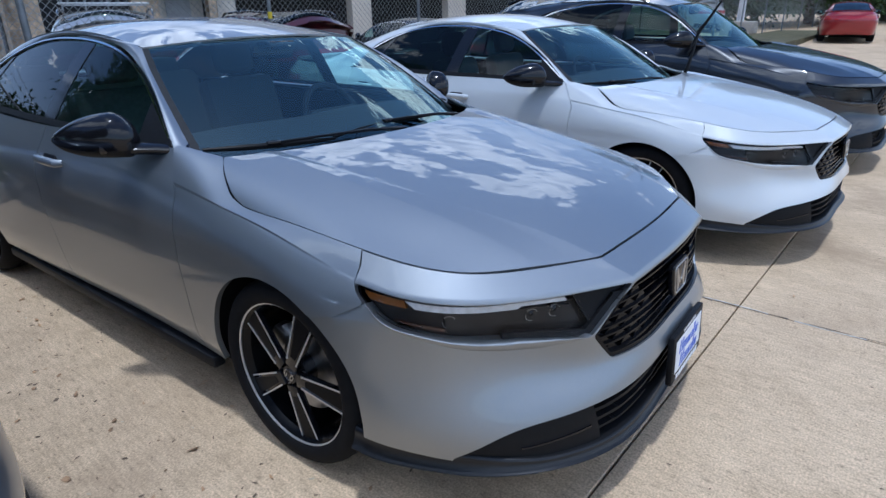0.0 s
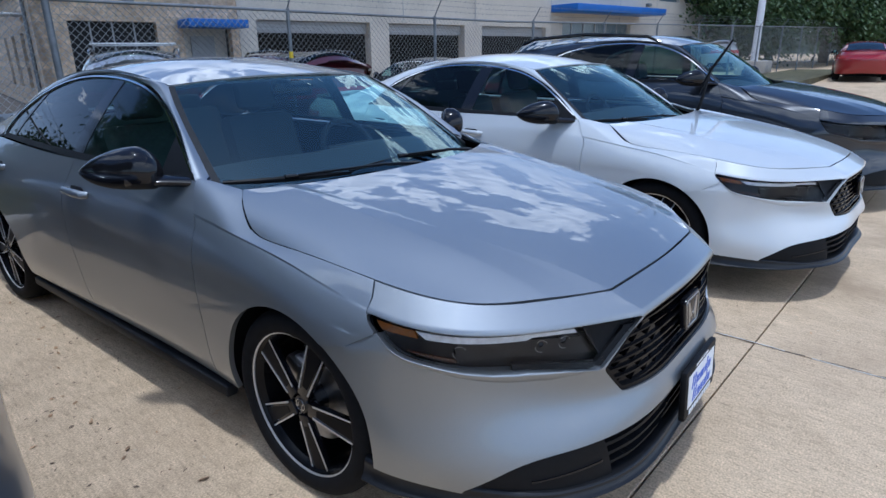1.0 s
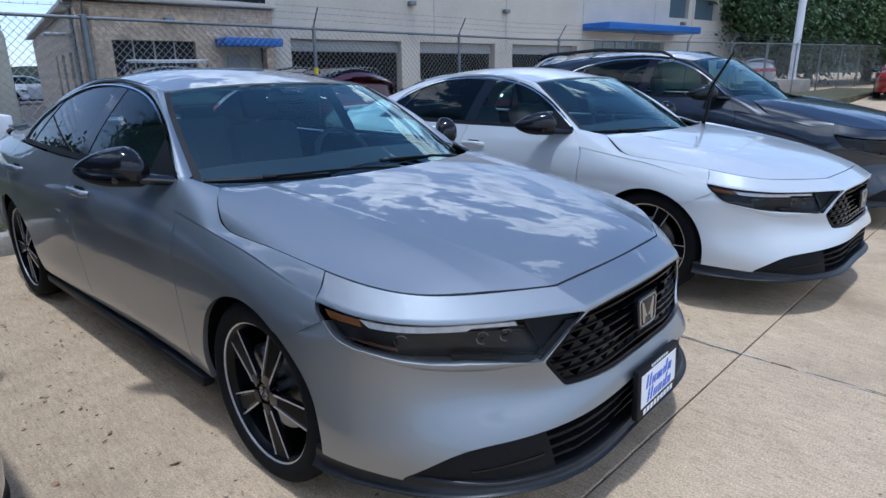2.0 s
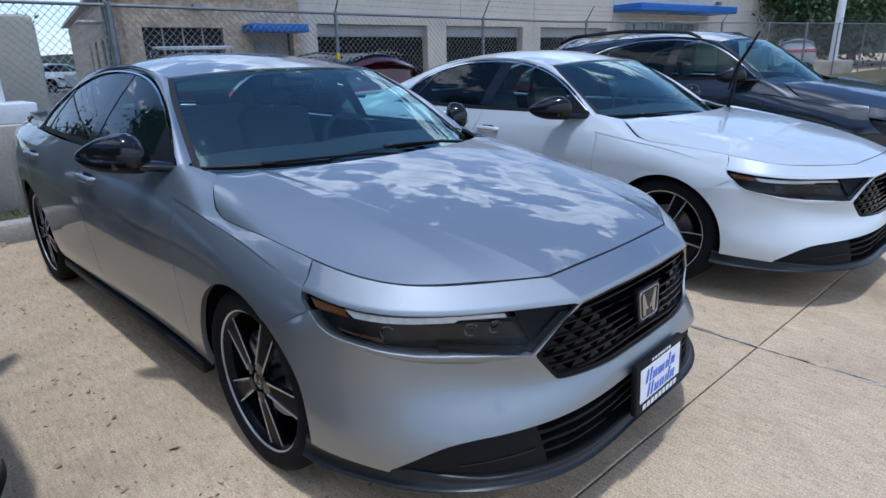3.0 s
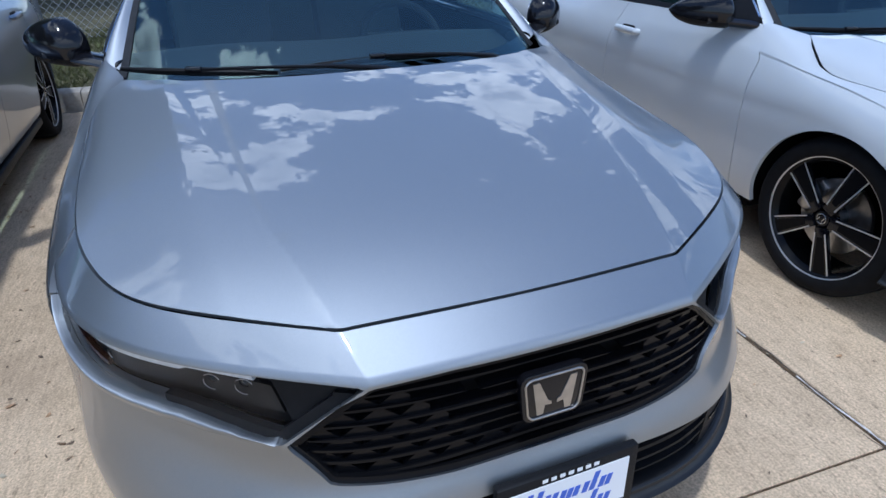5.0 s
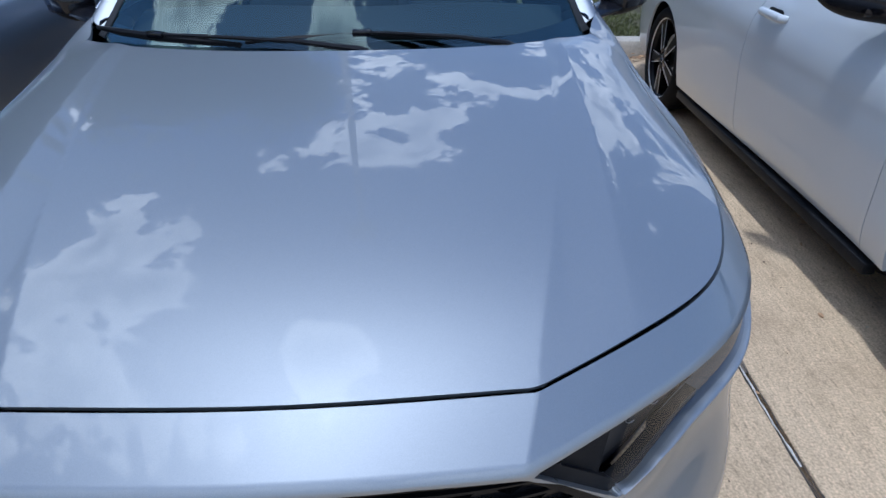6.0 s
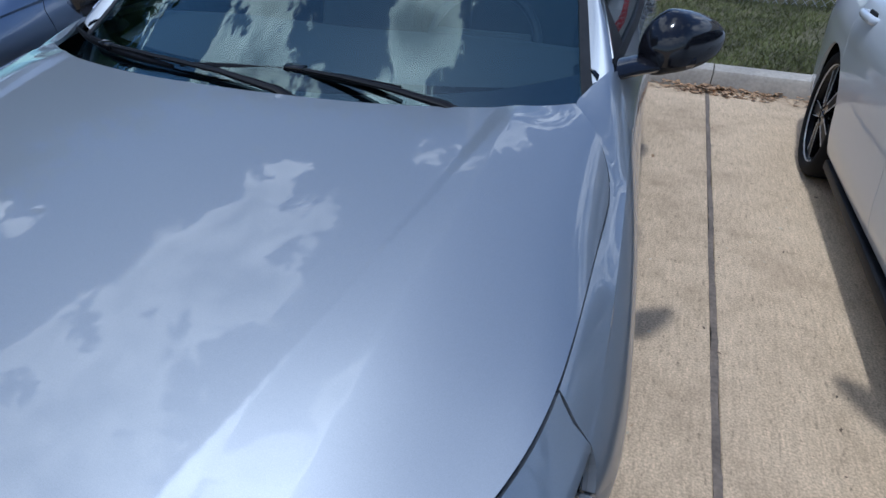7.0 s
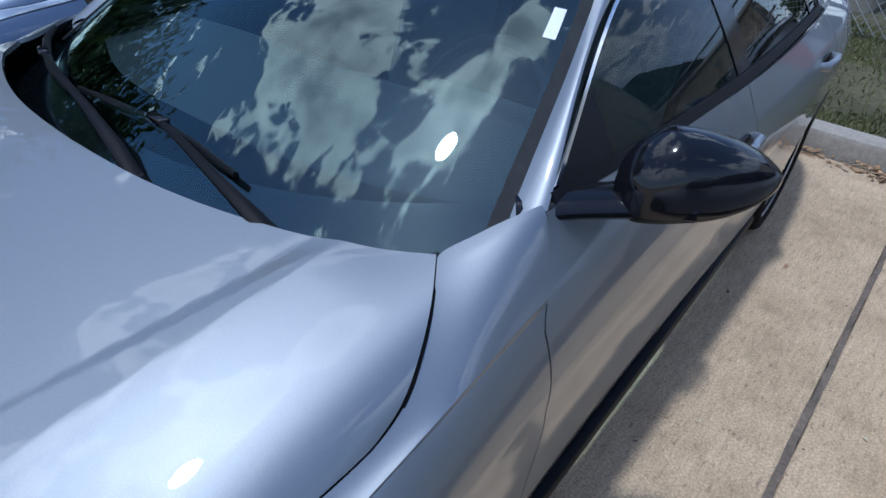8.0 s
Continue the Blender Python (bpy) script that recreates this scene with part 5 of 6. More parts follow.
kerb = tagged(new("kerb"), "pale concrete kerb with dry leaves at its foot", "kerb", kind="structure")
kerb.matrix_world = LOT @ pose(0, 5.0, 0, 0, 0, -2.0)
for k in range(-6, 8):
    a, c = k * 3.05 + .02, (k + 1) * 3.05 + .012
    outline = [(-.015, -.1), (-.005, .10), (.015, .132), (.045, .142), (.175, .142), (.19, .135), (.19, -.1)]
    part("kerb_stone", prism(outline, c - a, Matrix(((0, 0, 1, a), (1, 0, 0, 0), (0, 1, 0, 0), (0, 0, 0, 1)))), KERB, kerb)

lawn = part("lawn", box(-30, 33, .185, 9.5, -.2, .125), SOIL, None, smooth=0)
tagged(lawn, "worn grass strip behind the kerb", "lawn", kind="structure")
lawn.matrix_world = kerb.matrix_world
rng = random.Random(11)
verts, faces = [], []
for _ in range(60000):
    x, y = rng.uniform(-4.5, 6.0), .2 + 3.6 * rng.random()**1.2
    if noise.noise(Vector((x * .9, y * .9, 3))) < -.12 and rng.random() < .8:
        continue
    h, a, w = rng.uniform(.015, .055), rng.uniform(0, 6.28), rng.uniform(.003, .007)
    dx, dy = math.cos(a), math.sin(a)
    lx, ly = rng.uniform(-.04, .04), rng.uniform(-.04, .04)
    k = len(verts)
    verts += [(x - dx * w, y - dy * w, .120), (x + dx * w, y + dy * w, .120), (x + lx * .5 + dx * w * .7, y + ly * .5 + dy * w * .7, .125 + h * .7), (x + lx, y + ly, .125 + h)]
    faces += [(k, k + 1, k + 2), (k, k + 2, k + 3)]
me = bpy.data.meshes.new("grass")
me.from_pydata(verts, [], faces)
me.materials.append(BLADE)
grass = tagged(new("grass", me), "short patchy green grass blades", "grass", kind="stuff")
grass.matrix_world = kerb.matrix_world


def litter(name, label, spots, size, seed, mat=LEAF_DRY, curl=1.0):
    """Small curled dry leaves or scraps lying on the concrete."""
    r = random.Random(seed)
    v, f = [], []
    for x, y, z in spots:
        s, a = size * r.uniform(.35, 1.6), r.uniform(0, 6.28)
        ca, sa, tilt, slim = math.cos(a), math.sin(a), r.uniform(-.5, .5), r.uniform(.4, 1.25)
        k = len(v)
        for u, w, h in ((-1, 0, .12), (-.35, .42, .22), (.45, .35, .10), (1, 0, .30), (.45, -.35, .16), (-.35, -.42, .05), (0, 0, .0)):
            u, w = u * r.uniform(.65, 1.2), slim * w * r.uniform(.4, 1.5)
            v.append((x + s * (ca * u - sa * w), y + s * (sa * u + ca * w), z + .002 + curl * s * (h + abs(tilt) * .3 + tilt * w)))
        f += [(k + i, k + (i + 1) % 6, k + 6) for i in range(6)]
    m = bpy.data.meshes.new(name)
    m.from_pydata(v, [], f)
    m.materials.append(mat)
    return tagged(new(name, m), label, "leaves", kind="stuff")


rng = random.Random(21)
base = LOT @ pose(0, 5.0, 0, 0, 0, -2.0)
litter("dry_leaves", "brown dry leaves gathered along the kerb", [tuple(base @ Vector((x, -.02 - .17 * rng.random()**1.7, .03 * rng.random()**2))) for x in [rng.gauss(.05, .22) for _ in range(330)] + [rng.gauss(.95, .16) for _ in range(110)] + [rng.gauss(-.7, .2) for _ in range(60)] + [rng.uniform(-5, 6) for _ in range(150)]], .024, 3)
litter("fallen_leaves", "scattered dry leaves lying on the concrete", [(rng.uniform(-3.2, 3.6), rng.uniform(-2.6, 3.6), 0) for _ in range(70)] + [(rng.uniform(-2.6, -.8), rng.uniform(-.6, 3.6), 0) for _ in range(190)], .0145, 4)
SCRAP = material("dark_debris", (0.15, 0.105, 0.068), 0.9, 0, 0, (9, 0.5))
litter("debris", "small dark bits of debris on the concrete", [(rng.uniform(-3.0, 3.4), rng.uniform(-2.4, 3.7), 0) for _ in range(500)] + [(rng.uniform(-2.6, -.8), rng.uniform(-.6, 3.6), 0) for _ in range(330)], .0088, 5, SCRAP, .3)
STRAW = material("pale_straw", (0.50, 0.42, 0.29), 0.9, 0, 0, (12, 0.4))
litter("straw_bits", "small pale bits of straw on the concrete", [(rng.uniform(-2.6, -.8), rng.uniform(-.8, 3.6), 0) for _ in range(160)] + [(rng.uniform(.9, 2.2), rng.uniform(-1.5, 3.9), 0) for _ in range(60)], .0085, 6, STRAW, .4)


# ---- cars ----
def repaint(car, old, fresh, label):
    """Gives a copied car its own colour."""
    for o in car.children_recursive:
        if o.type == "MESH" and o.data.materials[0] == old:
            o.material_slots[0].link = "OBJECT"
            o.material_slots[0].material = fresh
    return tagged(car, label, "car")


def suv_shape(p):
    """Turns the sedan's form into that of a tall wagon."""
    x, y, z = p[:, 0], p[:, 1], p[:, 2]
    grow = np.interp(y, [1.9, 2.2, 2.48, 2.75, 2.95, 3.15, 3.35, 4], [1, 1.04, 1.153, 1.38, 1.77, 2.5, 3.8, 3.8])
    low = np.where(z < .335, z, .335 + (z - .335) * 1.19)
    belt = .335 + (1.0 - .335) * 1.19
    high = belt + (z - 1.0) * 1.14 * grow
    y = y + .35 * np.maximum(0, y - 2.2) * np.clip((z - 1.0) / .05, 0, 1) * (y < 3.6)
    y2 = np.where(y < .4, y * 1.0, .4 + (y - .4) * .96)
    y2 = np.where(y > 3.2, .4 + 2.8 * .96 + (y - 3.2) * .45, y2)
    wide = np.where(z > 1.0, 1 + .10 * np.clip((z - 1.0) / .4, 0, 1), 1.0)
    return np.c_[x * wide, y2, np.where(z > 1.0, np.minimum(high, 1.70 + .02 * (z - 1)), low)]


PARKED = "parked cars"
grey = sedan(PAINT_GREY, "silver-grey metallic sedan with black wheels parked on concrete")
plate_at = pose(.030, -.992, .366, 90 - 3, 0, 0)
white = repaint(copy_thing(grey, pose(2.645, -.26, 0, 0, 0, -3.0)), PAINT_GREY, PAINT_WHITE, "pearl white sedan with black mirrors and one wiper raised")
blue = repaint(copy_thing(grey, pose(-2.525, .66, 0)), PAINT_GREY, PAINT_BLUE, "blue-grey metallic sedan parked beside the kerb")
red = sedan(PAINT_RED, "bright red sedan parked far across the lot", coarse=2.0)
red.matrix_world = pose(29.4, 1.1, slope(28.0), 0, 0, 97)
for car in (grey, white, blue, red):
    tagged(car, group=PARKED)

# the white car's raised wiper
for o in list(white.children):
    if o.name.startswith("wiper") and o.data.name == "wiper":
        hinge = Vector((.56, .305, .955))
        o.matrix_basis = Matrix.Translation(hinge) @ pose(0, 0, 0, 0, 0, 34) @ pose(0, 0, 0, 0, 40) @ pose(0, 0, 0, 0, 0, 6) @ Matrix.Translation(-hinge)

# show plate of the grey car
plate = part("show_plate", prism([(-.166, -.090), (.166, -.090), (.166, .090), (-.166, .090)], .022, plate_at, bevel=.006), PLASTIC, grey, "white show plate in a black frame with blue print")
part("plate_face", prism([(-.142, -.052), (.142, -.052), (.142, .066), (-.142, .066)], .0235, plate_at), PLATE_WHITE, plate)
for base, xs in ((.008, ((-.104, .046), (-.080, .046), (-.058, .028), (-.040, .028), (-.020, .026), (-.004, .026), (.012, .026), (.034, .028), (.052, .048), (.074, .028), (.090, .028))),
                 (-.044, ((-.092, .046), (-.068, .046), (-.044, .028), (-.026, .028), (-.006, .028), (.012, .028), (.034, .028), (.052, .048), (.072, .028), (.090, .028)))):
    for x, h in xs:
        part("plate_bar", prism([(x - .0062, base), (x + .0062, base), (x + .0062 + .28 * h, base + h), (x - .0062 + .28 * h, base + h)], .0245, plate_at), PLATE_BLUE, plate)
for k in range(9):
    x = -.112 + k * .028
    part("plate_bar", prism([(x - .010, -.082), (x + .010, -.082), (x + .012, -.064), (x - .008, -.064)], .0232, plate_at), PLATE_WHITE, plate)
for k in range(7):
    x = -.06 + k * .020
    part("plate_bar", prism([(x - .006, .073), (x + .006, .073), (x + .006, .082), (x - .006, .082)], .0230, plate_at), PLATE_WHITE, plate)

suv = sedan(PAINT_DARK, "dark grey metallic wagon with roof rails", warp=suv_shape, coarse=1.8)
for o in suv.children_recursive:
    if o.data.materials[0] in (DRL, AMBER):
        o.data.materials[0] = LAMP_GREY
for s in (1, -1):
    part("roof_rail", tube([(s * .625, 1.30, 1.54), (s * .635, 1.45, 1.605), (s * .635, 2.2, 1.645), (s * .63, 2.9, 1.61), (s * .62, 3.10, 1.54)], [.014, .020, .020, .020, .014], sides=8), GLOSS_BLACK, suv, "black roof rail")
suv.matrix_world = pose(5.36, -.42, 0, 0, 0, -3.0)
tagged(suv, group=PARKED)
silver_wagon = repaint(copy_thing(suv, pose(3.9, 11.0, -.05, 0, 0, 155)), PAINT_DARK, PAINT_SILVER, "silver wagon with roof rails behind the fence")
for y in (1.55, 2.45):
    part("roof_bar", box(-.63, .63, y - .03, y + .03, 1.70, 1.735, .008), ALLOY, silver_wagon, "bright roof cross bar")
maroon_wagon = repaint(copy_thing(suv, pose(5.65, 9.9, -.10, 0, 0, 172)), PAINT_DARK, PAINT_MAROON, "dark red wagon parked behind the fence")
dark_sedan = copy_thing(red, pose(9.6, 9.6, -.05, 0, 0, 172))
repaint(dark_sedan, PAINT_RED, PAINT_DARK, "dark sedan parked behind the fence")
far_van = repaint(copy_thing(suv, pose(36.0, 8.8, slope(36.0), 0, 0, 112)), PAINT_DARK, PAINT_SILVER, "silver wagon parked far behind the fence")
second_dark = copy_thing(dark_sedan, pose(-2.2, 15.5, -.05, 0, 0, 100))
for car in (silver_wagon, maroon_wagon, dark_sedan, second_dark, far_van):
    tagged(car, group="cars behind the fence")
for k, (x, y) in enumerate(((8.7, 40), (11.1, 40.5), (13.5, 41))):
    tagged(repaint(copy_thing(suv, pose(x - 3.5, y, 0, 0, 0, 90)), PAINT_DARK, PAINT_WHITE, "white wagon parked far beyond the building"), group="far cars")


# ---- fence ----
def fence_line(x):
    return 7.10 - .085 * x


fence = tagged(new("fence"), "galvanised chain-link fence topped with barbed wire", "fence")
FENCE_X0, FENCE_X1, TOP = -5.7, 44, 2.16
angle = math.atan(-.085)
frame_m = Matrix.Translation((0, fence_line(0), 0)) @ pose(0, 0, 0, 0, 0, math.degrees(angle))
fence.matrix_world = frame_m


def lift_at(u):
    return .12 + slope(u)


for i in range(-1, 15):
    u = 1.07 + 3.34 * (i - 1)
    thick = .042 if i in (1, 8) else .030
    z0 = lift_at(u) if u < 33 else slope(u)
    post = part("post", tube([(u, 0, z0 - .05), (u, 0, TOP + slope(u))], thick, sides=14), GALV, fence, "round steel post")
    part("post_cap", lathe([(0, .03), (thick * 1.05, .0), (thick * 1.05, -.03), (0, -.03)], Matrix.Translation((u, 0, TOP + slope(u))) @ pose(0, 0, 0, 0, -90), steps=14), GALV, post)
    part("barb_arm", tube([(u, .0, TOP + slope(u)), (u - .02, -.20, TOP + slope(u) + .28)], .012, sides=6), GALV, post)
part("post_tag", tube([(1.07 + 3.34, 0, 1.42), (1.07 + 3.34, 0, 1.52)], .034, sides=14), YELLOW, fence, "yellow tag on a post")
for a, b in ((FENCE_X0, 10), (10, FENCE_X1)):
    part("top_rail", tube([(a, 0, TOP - .03 + slope(a)), (b, 0, TOP - .03 + slope(b))], .021, sides=10), GALV, fence)
wires = bmesh.new()
step = .098
u = FENCE_X0 - 2
while u < FENCE_X1:
    for s in (1, -1):
        a, b = (u, u + 1.92) if s > 0 else (u + 1.92, u)
        if a > FENCE_X0 and b > FENCE_X0:
            z = slope(u)
            tube([(a, .022 + .003 * s, .16 + z), (b, .022 + .003 * s, TOP - .03 + z)], .0038 if u < 12 else .0022, wires, 3)
    u += step
tagged(part("chain_mesh", wires, WIRE, fence, "woven steel wire mesh"), kind="stuff")
for k in range(3):
    part("barbed_wire", tube([(FENCE_X0 + 1.5 * i, -.07 - .065 * k, TOP + .09 + .09 * k + slope(FENCE_X0 + 1.5 * i) + (.012 if i % 2 else 0)) for i in range(31)], .0035, sides=4), GALV, fence)
barbs = bmesh.new()
for k in range(3):
    for i in range(180):
        u = FENCE_X0 + .13 + i * .14
        tube([(u, -.07 - .065 * k, TOP + .075 + .09 * k + slope(u)), (u + .01, -.07 - .065 * k, TOP + .12 + .09 * k + slope(u))], .003, barbs, 3)
tagged(part("barb_wire_point", barbs, GALV, fence), kind="stuff")


# ---- building ----
BM = Matrix.Translation((4.38, 17.51, 0)) @ pose(0, 0, 0, 0, 0, -11.5)
building = tagged(new("building"), "stone and pale stucco workshop with dark open bays", "building")
building.matrix_world = BM


def wall_with(name, x0, x1, z0, z1, holes, mat, y=0.0, thick=.35):
    """A wall along x with real openings: (x0, x1, z0, z1)."""
    xs = sorted({x0, x1, *[h[0] for h in holes], *[h[1] for h in holes]})
    bm = bmesh.new()
    for a, b in zip(xs, xs[1:]):
        cuts = sorted((h[2], h[3]) for h in holes if h[0] <= a and h[1] >= b)
        z = z0
        for c, d in cuts:
            if c > z:
                box(a, b, y, y + thick, z, c, bm=bm)
            z = d
        if z < z1:
            box(a, b, y, y + thick, z, z1, bm=bm)
    bmesh.ops.remove_doubles(bm, verts=bm.verts, dist=.001)
    return part(name, bm, mat, building, smooth=0)


BAYS = [(6.2, 10.65), (11.5, 15.4), (16.4, 20.6)]
wall_with("stone_wall", 0, 5.6, 0, 3.45, [(.80, 3.10, 0, 2.46), (3.85, 5.35, 0, 2.35)], STONE)
wall_with("stucco_wall", 5.6, 37, 0, 6.8, [(a, b, 0, 2.62) for a, b in BAYS] + [(21.8, 27.6, 0, 2.9), (27.0 + .8, 29.6, 4.2, 5.3), (30.2, 32.4, 4.2, 5.3), (33.0, 35.2, 4.2, 5.3)], STUCCO, y=-.02, thick=.4)
part("building_back", box(.4, 36.8, 18.5, 19, 0, 3.4), STUCCO, building, smooth=0)
# cores and bay ceiling take the interior's shade as their colour
part("building_core", box(5.8, 36.9, 3.6, 18.5, 0, 6.7), BAY_SHADE, building, smooth=0)
part("stone_core", box(.5, 5.55, 1.6, 18.5, 0, 3.35), BAY_SHADE, building, smooth=0)
part("bay_floor", box(.3, 36.9, .2, 3.6, -.02, .02), KERB, building, smooth=0)
part("bay_ceiling", box(5.7, 36.9, .4, 3.6, 3.3, 3.5), BAY_SHADE, building, smooth=0)
side = bmesh.new()
xs = [0, 2.2, 3.1, 4.6, 5.5, 7.0, 7.9, 19]
for k, (a, b) in enumerate(zip(xs, xs[1:])):
    if k % 2 == 0:
        box(-.02, .36, a, b, 0, 3.3, bm=side)
    else:
        box(-.02, .36, a, b, 0, .6, bm=side)
        box(-.02, .36, a, b, 2.2, 3.3, bm=side)
bmesh.ops.remove_doubles(side, verts=side.verts, dist=.001)
part("side_wall", side, STONE, building, smooth=0)
for a in (2.2, 4.6, 7.0):
    w = part("window", box(.10, .14, a, a + .9, .6, 2.2), PANE, building, "blue-grey window in the side wall", smooth=0)
    part("window_frame", box(.06, .10, a + .42, a + .48, .6, 2.2), SHUTTER, w, smooth=0)
part("eave", box(-.35, 5.7, -.30, .45, 3.50, 3.64, .02), STUCCO, building, "pale roof edge")
part("side_eave", box(-.30, .45, .46, 19.2, 3.36, 3.46, .02), STUCCO, building)
part("roof", box(-.2, 37, .4, 19.2, 3.46, 3.60), SHUTTER, building, smooth=0)
part("parapet", box(5.55, 37.1, -.06, .5, 6.8, 7.0, .02), STUCCO, building)
for a, b in BAYS:
    d = part("bay_door", box(a + .02, b - .02, .22, .28, 2.22, 2.60), SHUTTER, building, "half-raised grey roller door", smooth=0)
    for k in range(3):
        part("door_slat", box(a + .03, b - .03, .205, .222, 2.26 + .115 * k, 2.34 + .115 * k, .006), SHUTTER, d)
    part("bay_lamp", box((a + b) / 2 + .3, (a + b) / 2 + 1.3, 2.2, 2.32, 2.34, 2.39), WHITE_METAL, building, "white tube lamp", smooth=0)
for a, b in ((.80, 3.10),):
    # dark sheet painted as the shade of the open doorway
    part("doorway_shade", box(a, b, .24, .27, 0, 2.46), BAY_SHADE, building, smooth=0)
    for k in range(4):
        part("door_bar", box(a + k * (b - a) / 4 - .02, a + k * (b - a) / 4 + .02, .20, .24, 0, 2.46), SHUTTER, building, smooth=0)
part("entry_door", box(4.2, 4.95, .5, .55, 0, 2.1, .01), SHUTTER, building)
part("entry_back", box(3.85, 5.35, .55, .60, 0, 2.4), STUCCO, building, smooth=0)
for x0, x1, z0, z1, deep in ((3.7, 5.5, 2.30, 2.54, 1.1), (20.9, 28.4, 3.30, 3.62, 1.6)):
    part("awning", box(x0, x1, -deep, -.025, z0, z1, .02), AWNING, building, "bright blue flat awning")
part("shop_front", box(21.8, 27.6, .24, .28, 0, 2.9), PANE, building, smooth=0)
for k in range(7):
    part("mullion", box(21.8 + k * .96, 21.86 + k * .96, .19, .24, 0, 2.9), SHUTTER, building, smooth=0)
for a, b in ((27.8, 29.6), (30.2, 32.4), (33.0, 35.2)):
    part("window", box(a, b, .2, .24, 4.2, 5.3), PANE, building, "upper window", smooth=0)
for x in (12.2, 16.0, 20.9, 26.5, 30):
    part("pilaster_joint", box(x - .015, x + .015, -.028, -.019, 2.7, 6.8), SHUTTER, building, smooth=0)
for x, z in ((2.4, 2.95), (11.1, 3.9), (15.9, 3.85), (29, 3.85)):
    lamp = part("wall_lamp", box(x - .14, x + .14, -.26, -.024, z, z + .16, .03), GALV, building, "small dark wall lamp")
part("gutter_pipe", tube([(-.06, .7, 3.3), (-.08, .7, .1)], .05, sides=8), GALV, building)
part("side_awning", box(-.75, -.025, .9, 2.1, 2.62, 2.67, .01), WHITE_METAL, building)


# ---- base block, pole and tank ----
block = part("concrete_block", box(-1.02, -.10, 4.80, 5.70, -.1, .90, .03), KERB, None)
tagged(block, "weathered concrete block standing on the grass", "block")
pole = part("light_pole", tube([(-.61, 5.2, 1.06), (-.61, 5.2, 8.6)], [.060, .045], sides=14), WHITE_METAL, None)
tagged(pole, "white steel light pole on a pale square base", "light pole")
part("pole_base", box(-.83, -.36, 4.92, 5.46, .90, 1.08, .02), WHITE_METAL, pole)
part("lamp_head", box(-.90, -.32, 4.9, 5.5, 8.55, 8.75, .04), GALV, pole)
for x, z in ((-.66, 1.36), (-.57, 1.33)):
    part("bolt", box(x - .012, x + .012, 5.10, 5.13, z - .012, z + .012, .004), GALV, pole)
tank = part("concrete_tank", box(-.48, .57, 8.5, 9.7, -.1, 2.10, .12), BEIGE, None)
tagged(tank, "large beige concrete tank behind the fence", "tank")
far_pole = part("light_pole", tube([(31, 5.5, .9), (31, 5.5, 11)], [.17, .13], sides=12), WHITE_METAL, None)
tagged(far_pole, "tall white light pole on a concrete footing", "light pole")
part("pole_footing", box(30.3, 31.7, 4.8, 6.2, .2, 1.0, .08), KERB, far_pole)
verge = part("verge", box(19, 60, 2.0, 4.6, .0, .46 + .01), SOIL, None, smooth=0)
tagged(verge, "narrow green verge along the far fence", "verge", kind="structure")


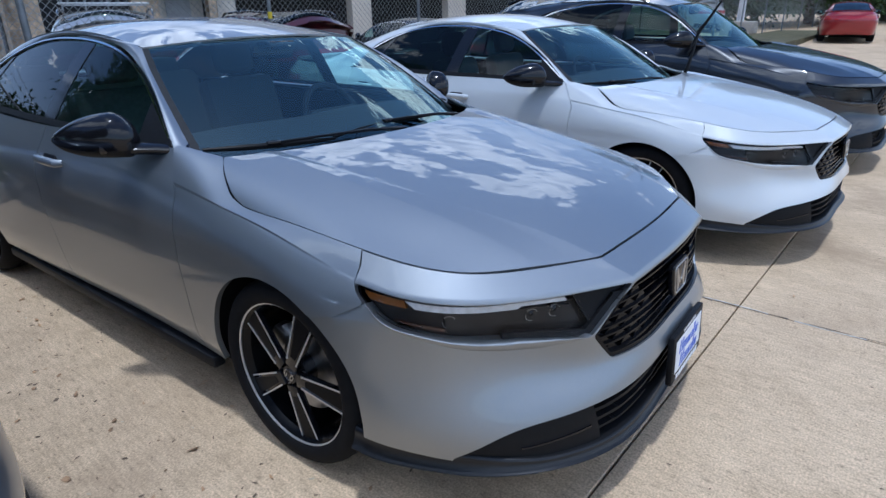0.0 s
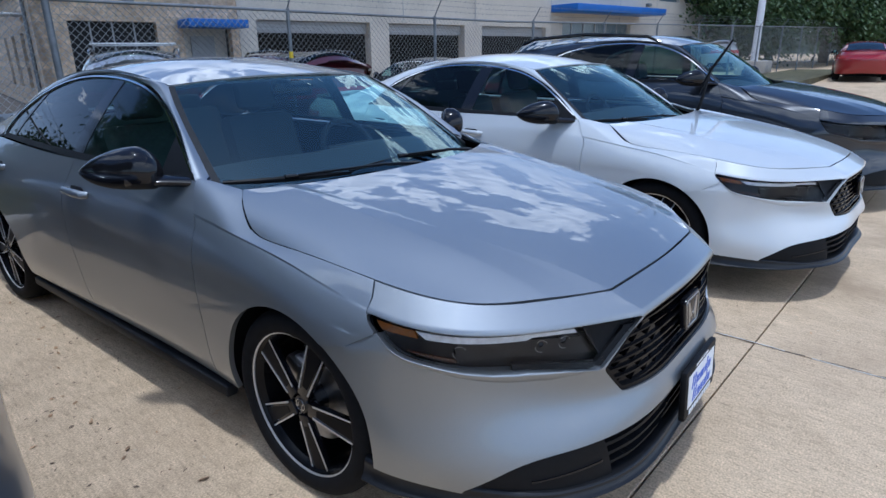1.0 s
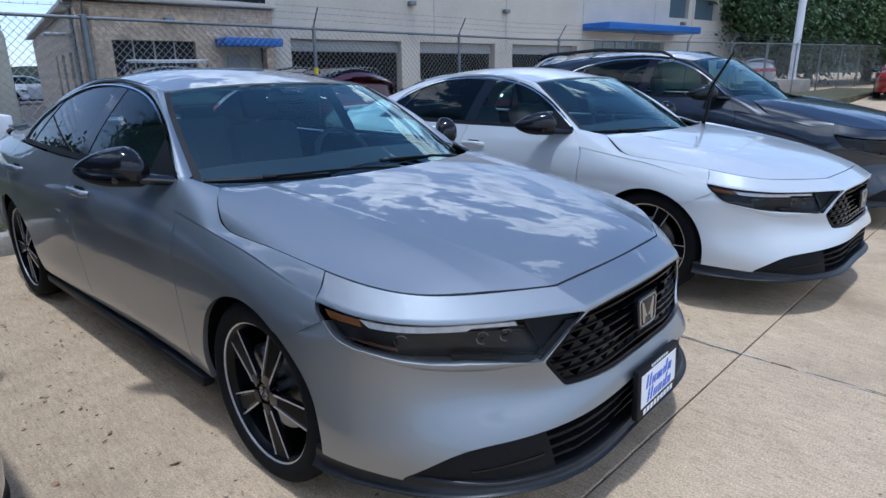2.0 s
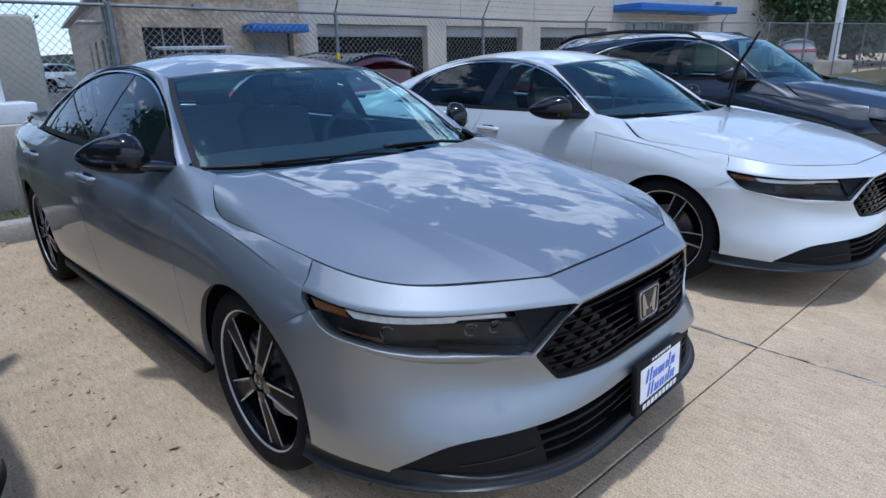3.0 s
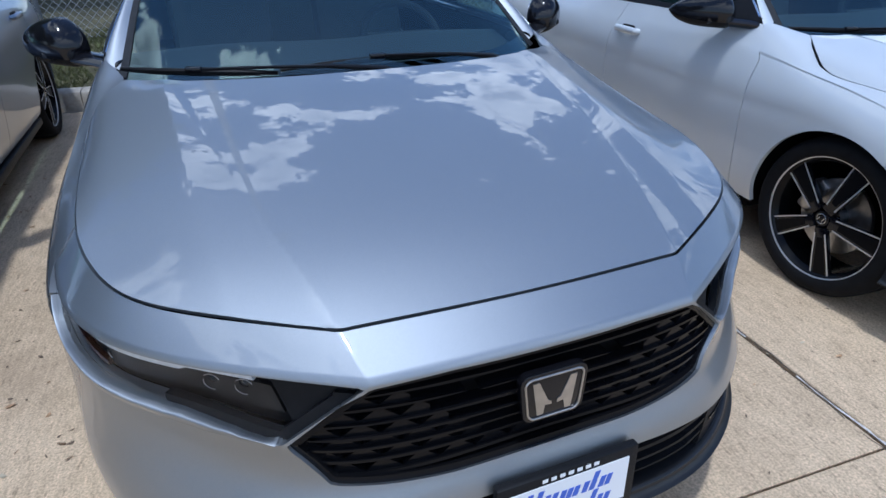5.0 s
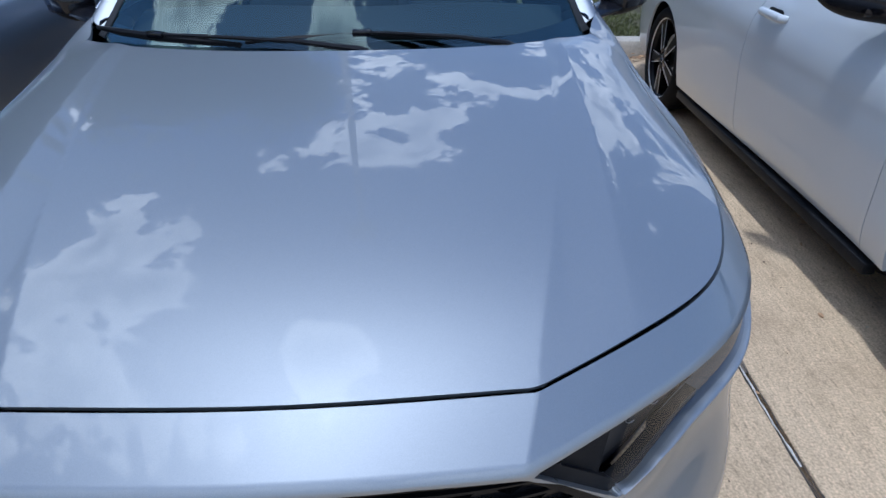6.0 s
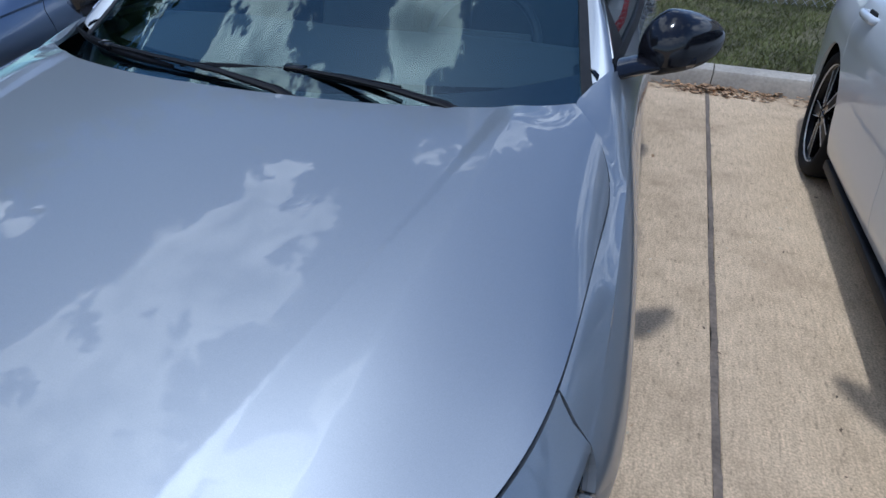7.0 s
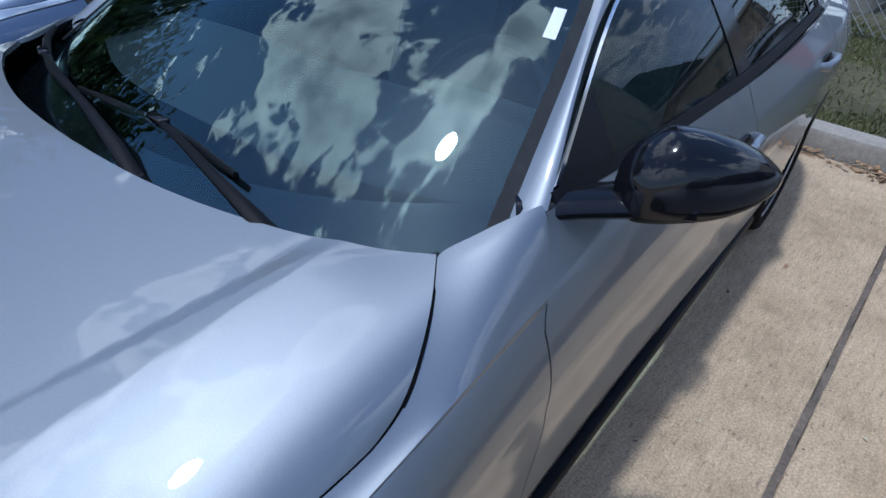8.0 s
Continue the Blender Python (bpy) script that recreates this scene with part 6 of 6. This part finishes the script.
# ---- trees ----
def tree(x, y, z, height, spread, seed, label, leaves=5000, size=.16, low=.30):
    r = random.Random(seed)
    t = tagged(new("tree"), label, "tree", "trees")
    t.matrix_world = pose(x, y, z)
    wood = bmesh.new()
    fork = height * low
    tube([(0, 0, -.2), (.05, .03, fork * .5), (0, .05, fork)], [height * .035, height * .027, height * .022], wood, 10)
    tips = []
    for k in range(9):
        a, up = k * 2.4 + r.uniform(-.3, .3), r.uniform(.45 if low > .2 else 0, 1)
        out = spread * r.uniform(.45, .85)
        p = [Vector((0, .05, fork)), Vector((out * .4 * math.cos(a), out * .4 * math.sin(a), fork + (height - fork) * .35 * up)), Vector((out * math.cos(a), out * math.sin(a), fork + (height - fork) * .75 * up))]
        tube(p, [height * .014, height * .009, height * .003], wood, 7)
        tips += [p[1].lerp(p[2], q) for q in (.3, .6, .9, 1.05)]
        for m in range(3):
            q = p[1].lerp(p[2], r.uniform(.2, .8))
            e = q + Vector((r.uniform(-1, 1), r.uniform(-1, 1), r.uniform(.1, .9))) * spread * .35
            tube([q, e], [height * .005, height * .002], wood, 5)
            tips += [e, q.lerp(e, .6)]
    part("trunk", wood, BARK, t)
    v, f = [], []
    for _ in range(leaves):
        c = r.choice(tips)
        d = Vector((r.gauss(0, 1), r.gauss(0, 1), r.gauss(0, .7))) * spread * .16
        p = c + d
        n = Vector((r.gauss(0, 1), r.gauss(0, 1), r.gauss(.5, 1))).normalized()
        a = n.orthogonal().normalized()
        b = n.cross(a)
        s = size * r.uniform(.5, 1.4)
        k = len(v)
        v += [tuple(p + s * (ca * a + cb * b) + n * s * cc) for ca, cb, cc in ((-1, 0, 0), (-.2, .5, .15), (1, .1, 0), (.2, -.45, .12), (0, 0, -.1))]
        f += [(k, k + 1, k + 4), (k + 1, k + 2, k + 4), (k + 2, k + 3, k + 4), (k + 3, k, k + 4)]
    m = bpy.data.meshes.new("crown")
    m.from_pydata(v, [], f)
    m.materials.append(LEAF)
    crown = new("crown", m)
    crown.parent = t
    tagged(crown, "dark green leaves", kind="stuff")


tree(-4.2, 11.3, 0, 10.0, 2.7, 1, "leafy oak with an open crown behind the fence, out of direct view", 11000, .10, .48)
tree(-8.2, 8.6, 0, 8.5, 4.4, 12, "leafy oak with an open crown behind the fence, out of direct view", 22000, .14, .22)
tree(-10.2, -1.2, 0, 9.0, 3.8, 13, "leafy oak standing beside the lot, out of direct view", 12000, .12, .16)
# next two oaks: added out of view, to darken flank and side-glass reflections
tree(-6.8, 14.2, 0, 9.5, 3.9, 15, "leafy oak with an open crown behind the fence, out of direct view", 20000, .15, .2)
tree(-11.6, 3.8, 0, 8.0, 3.8, 14, "leafy oak standing beside the lot, out of direct view", 16000, .14, .14)
for k, (x, y, wide) in enumerate(((40, 10.5, 5.5), (42, 7, 5.5), (46, 4.5, 6.0), (50, 0.5, 6.5), (56, -5, 7))):
    tree(x, y, slope(x), 9 + .4 * k, wide, 2 + k, "broad dark green oak beyond the lot", 22000, .15, .15)
tree(6.6, 45, 0, 5.4, 1.7, 9, "green tree beyond the building", 4000, .17, .22)
tree(-9, 48, 0, 8, 5, 7, "green tree beyond the building", 5000, .25)

# a dark line of woods added far round the lot, darkening reflected horizon
WOODS = material("far_woods", (0.090, 0.110, 0.075), 0.9, 0, 0, (0.05, 0.4, 0.4, 0.4))
r = random.Random(3)
ring = bmesh.new()
low, high = [], []
for k in range(240):
    a = 2 * math.pi * k / 240
    h = 2.6 + 1.2 * noise.noise(Vector((6 * math.cos(a), 6 * math.sin(a), 1))) + r.uniform(-.3, .3)
    low.append(ring.verts.new((130 * math.cos(a), 130 * math.sin(a), -1)))
    high.append(ring.verts.new((131 * math.cos(a), 131 * math.sin(a), h + slope(min(60, 130 * math.cos(a))))))
for k in range(240):
    ring.faces.new((low[k], low[(k + 1) % 240], high[(k + 1) % 240], high[k]))
woods = part("backdrop", ring, WOODS, None, smooth=0)
tagged(woods, "added dark green line of woods on the horizon", "woods", kind="structure")
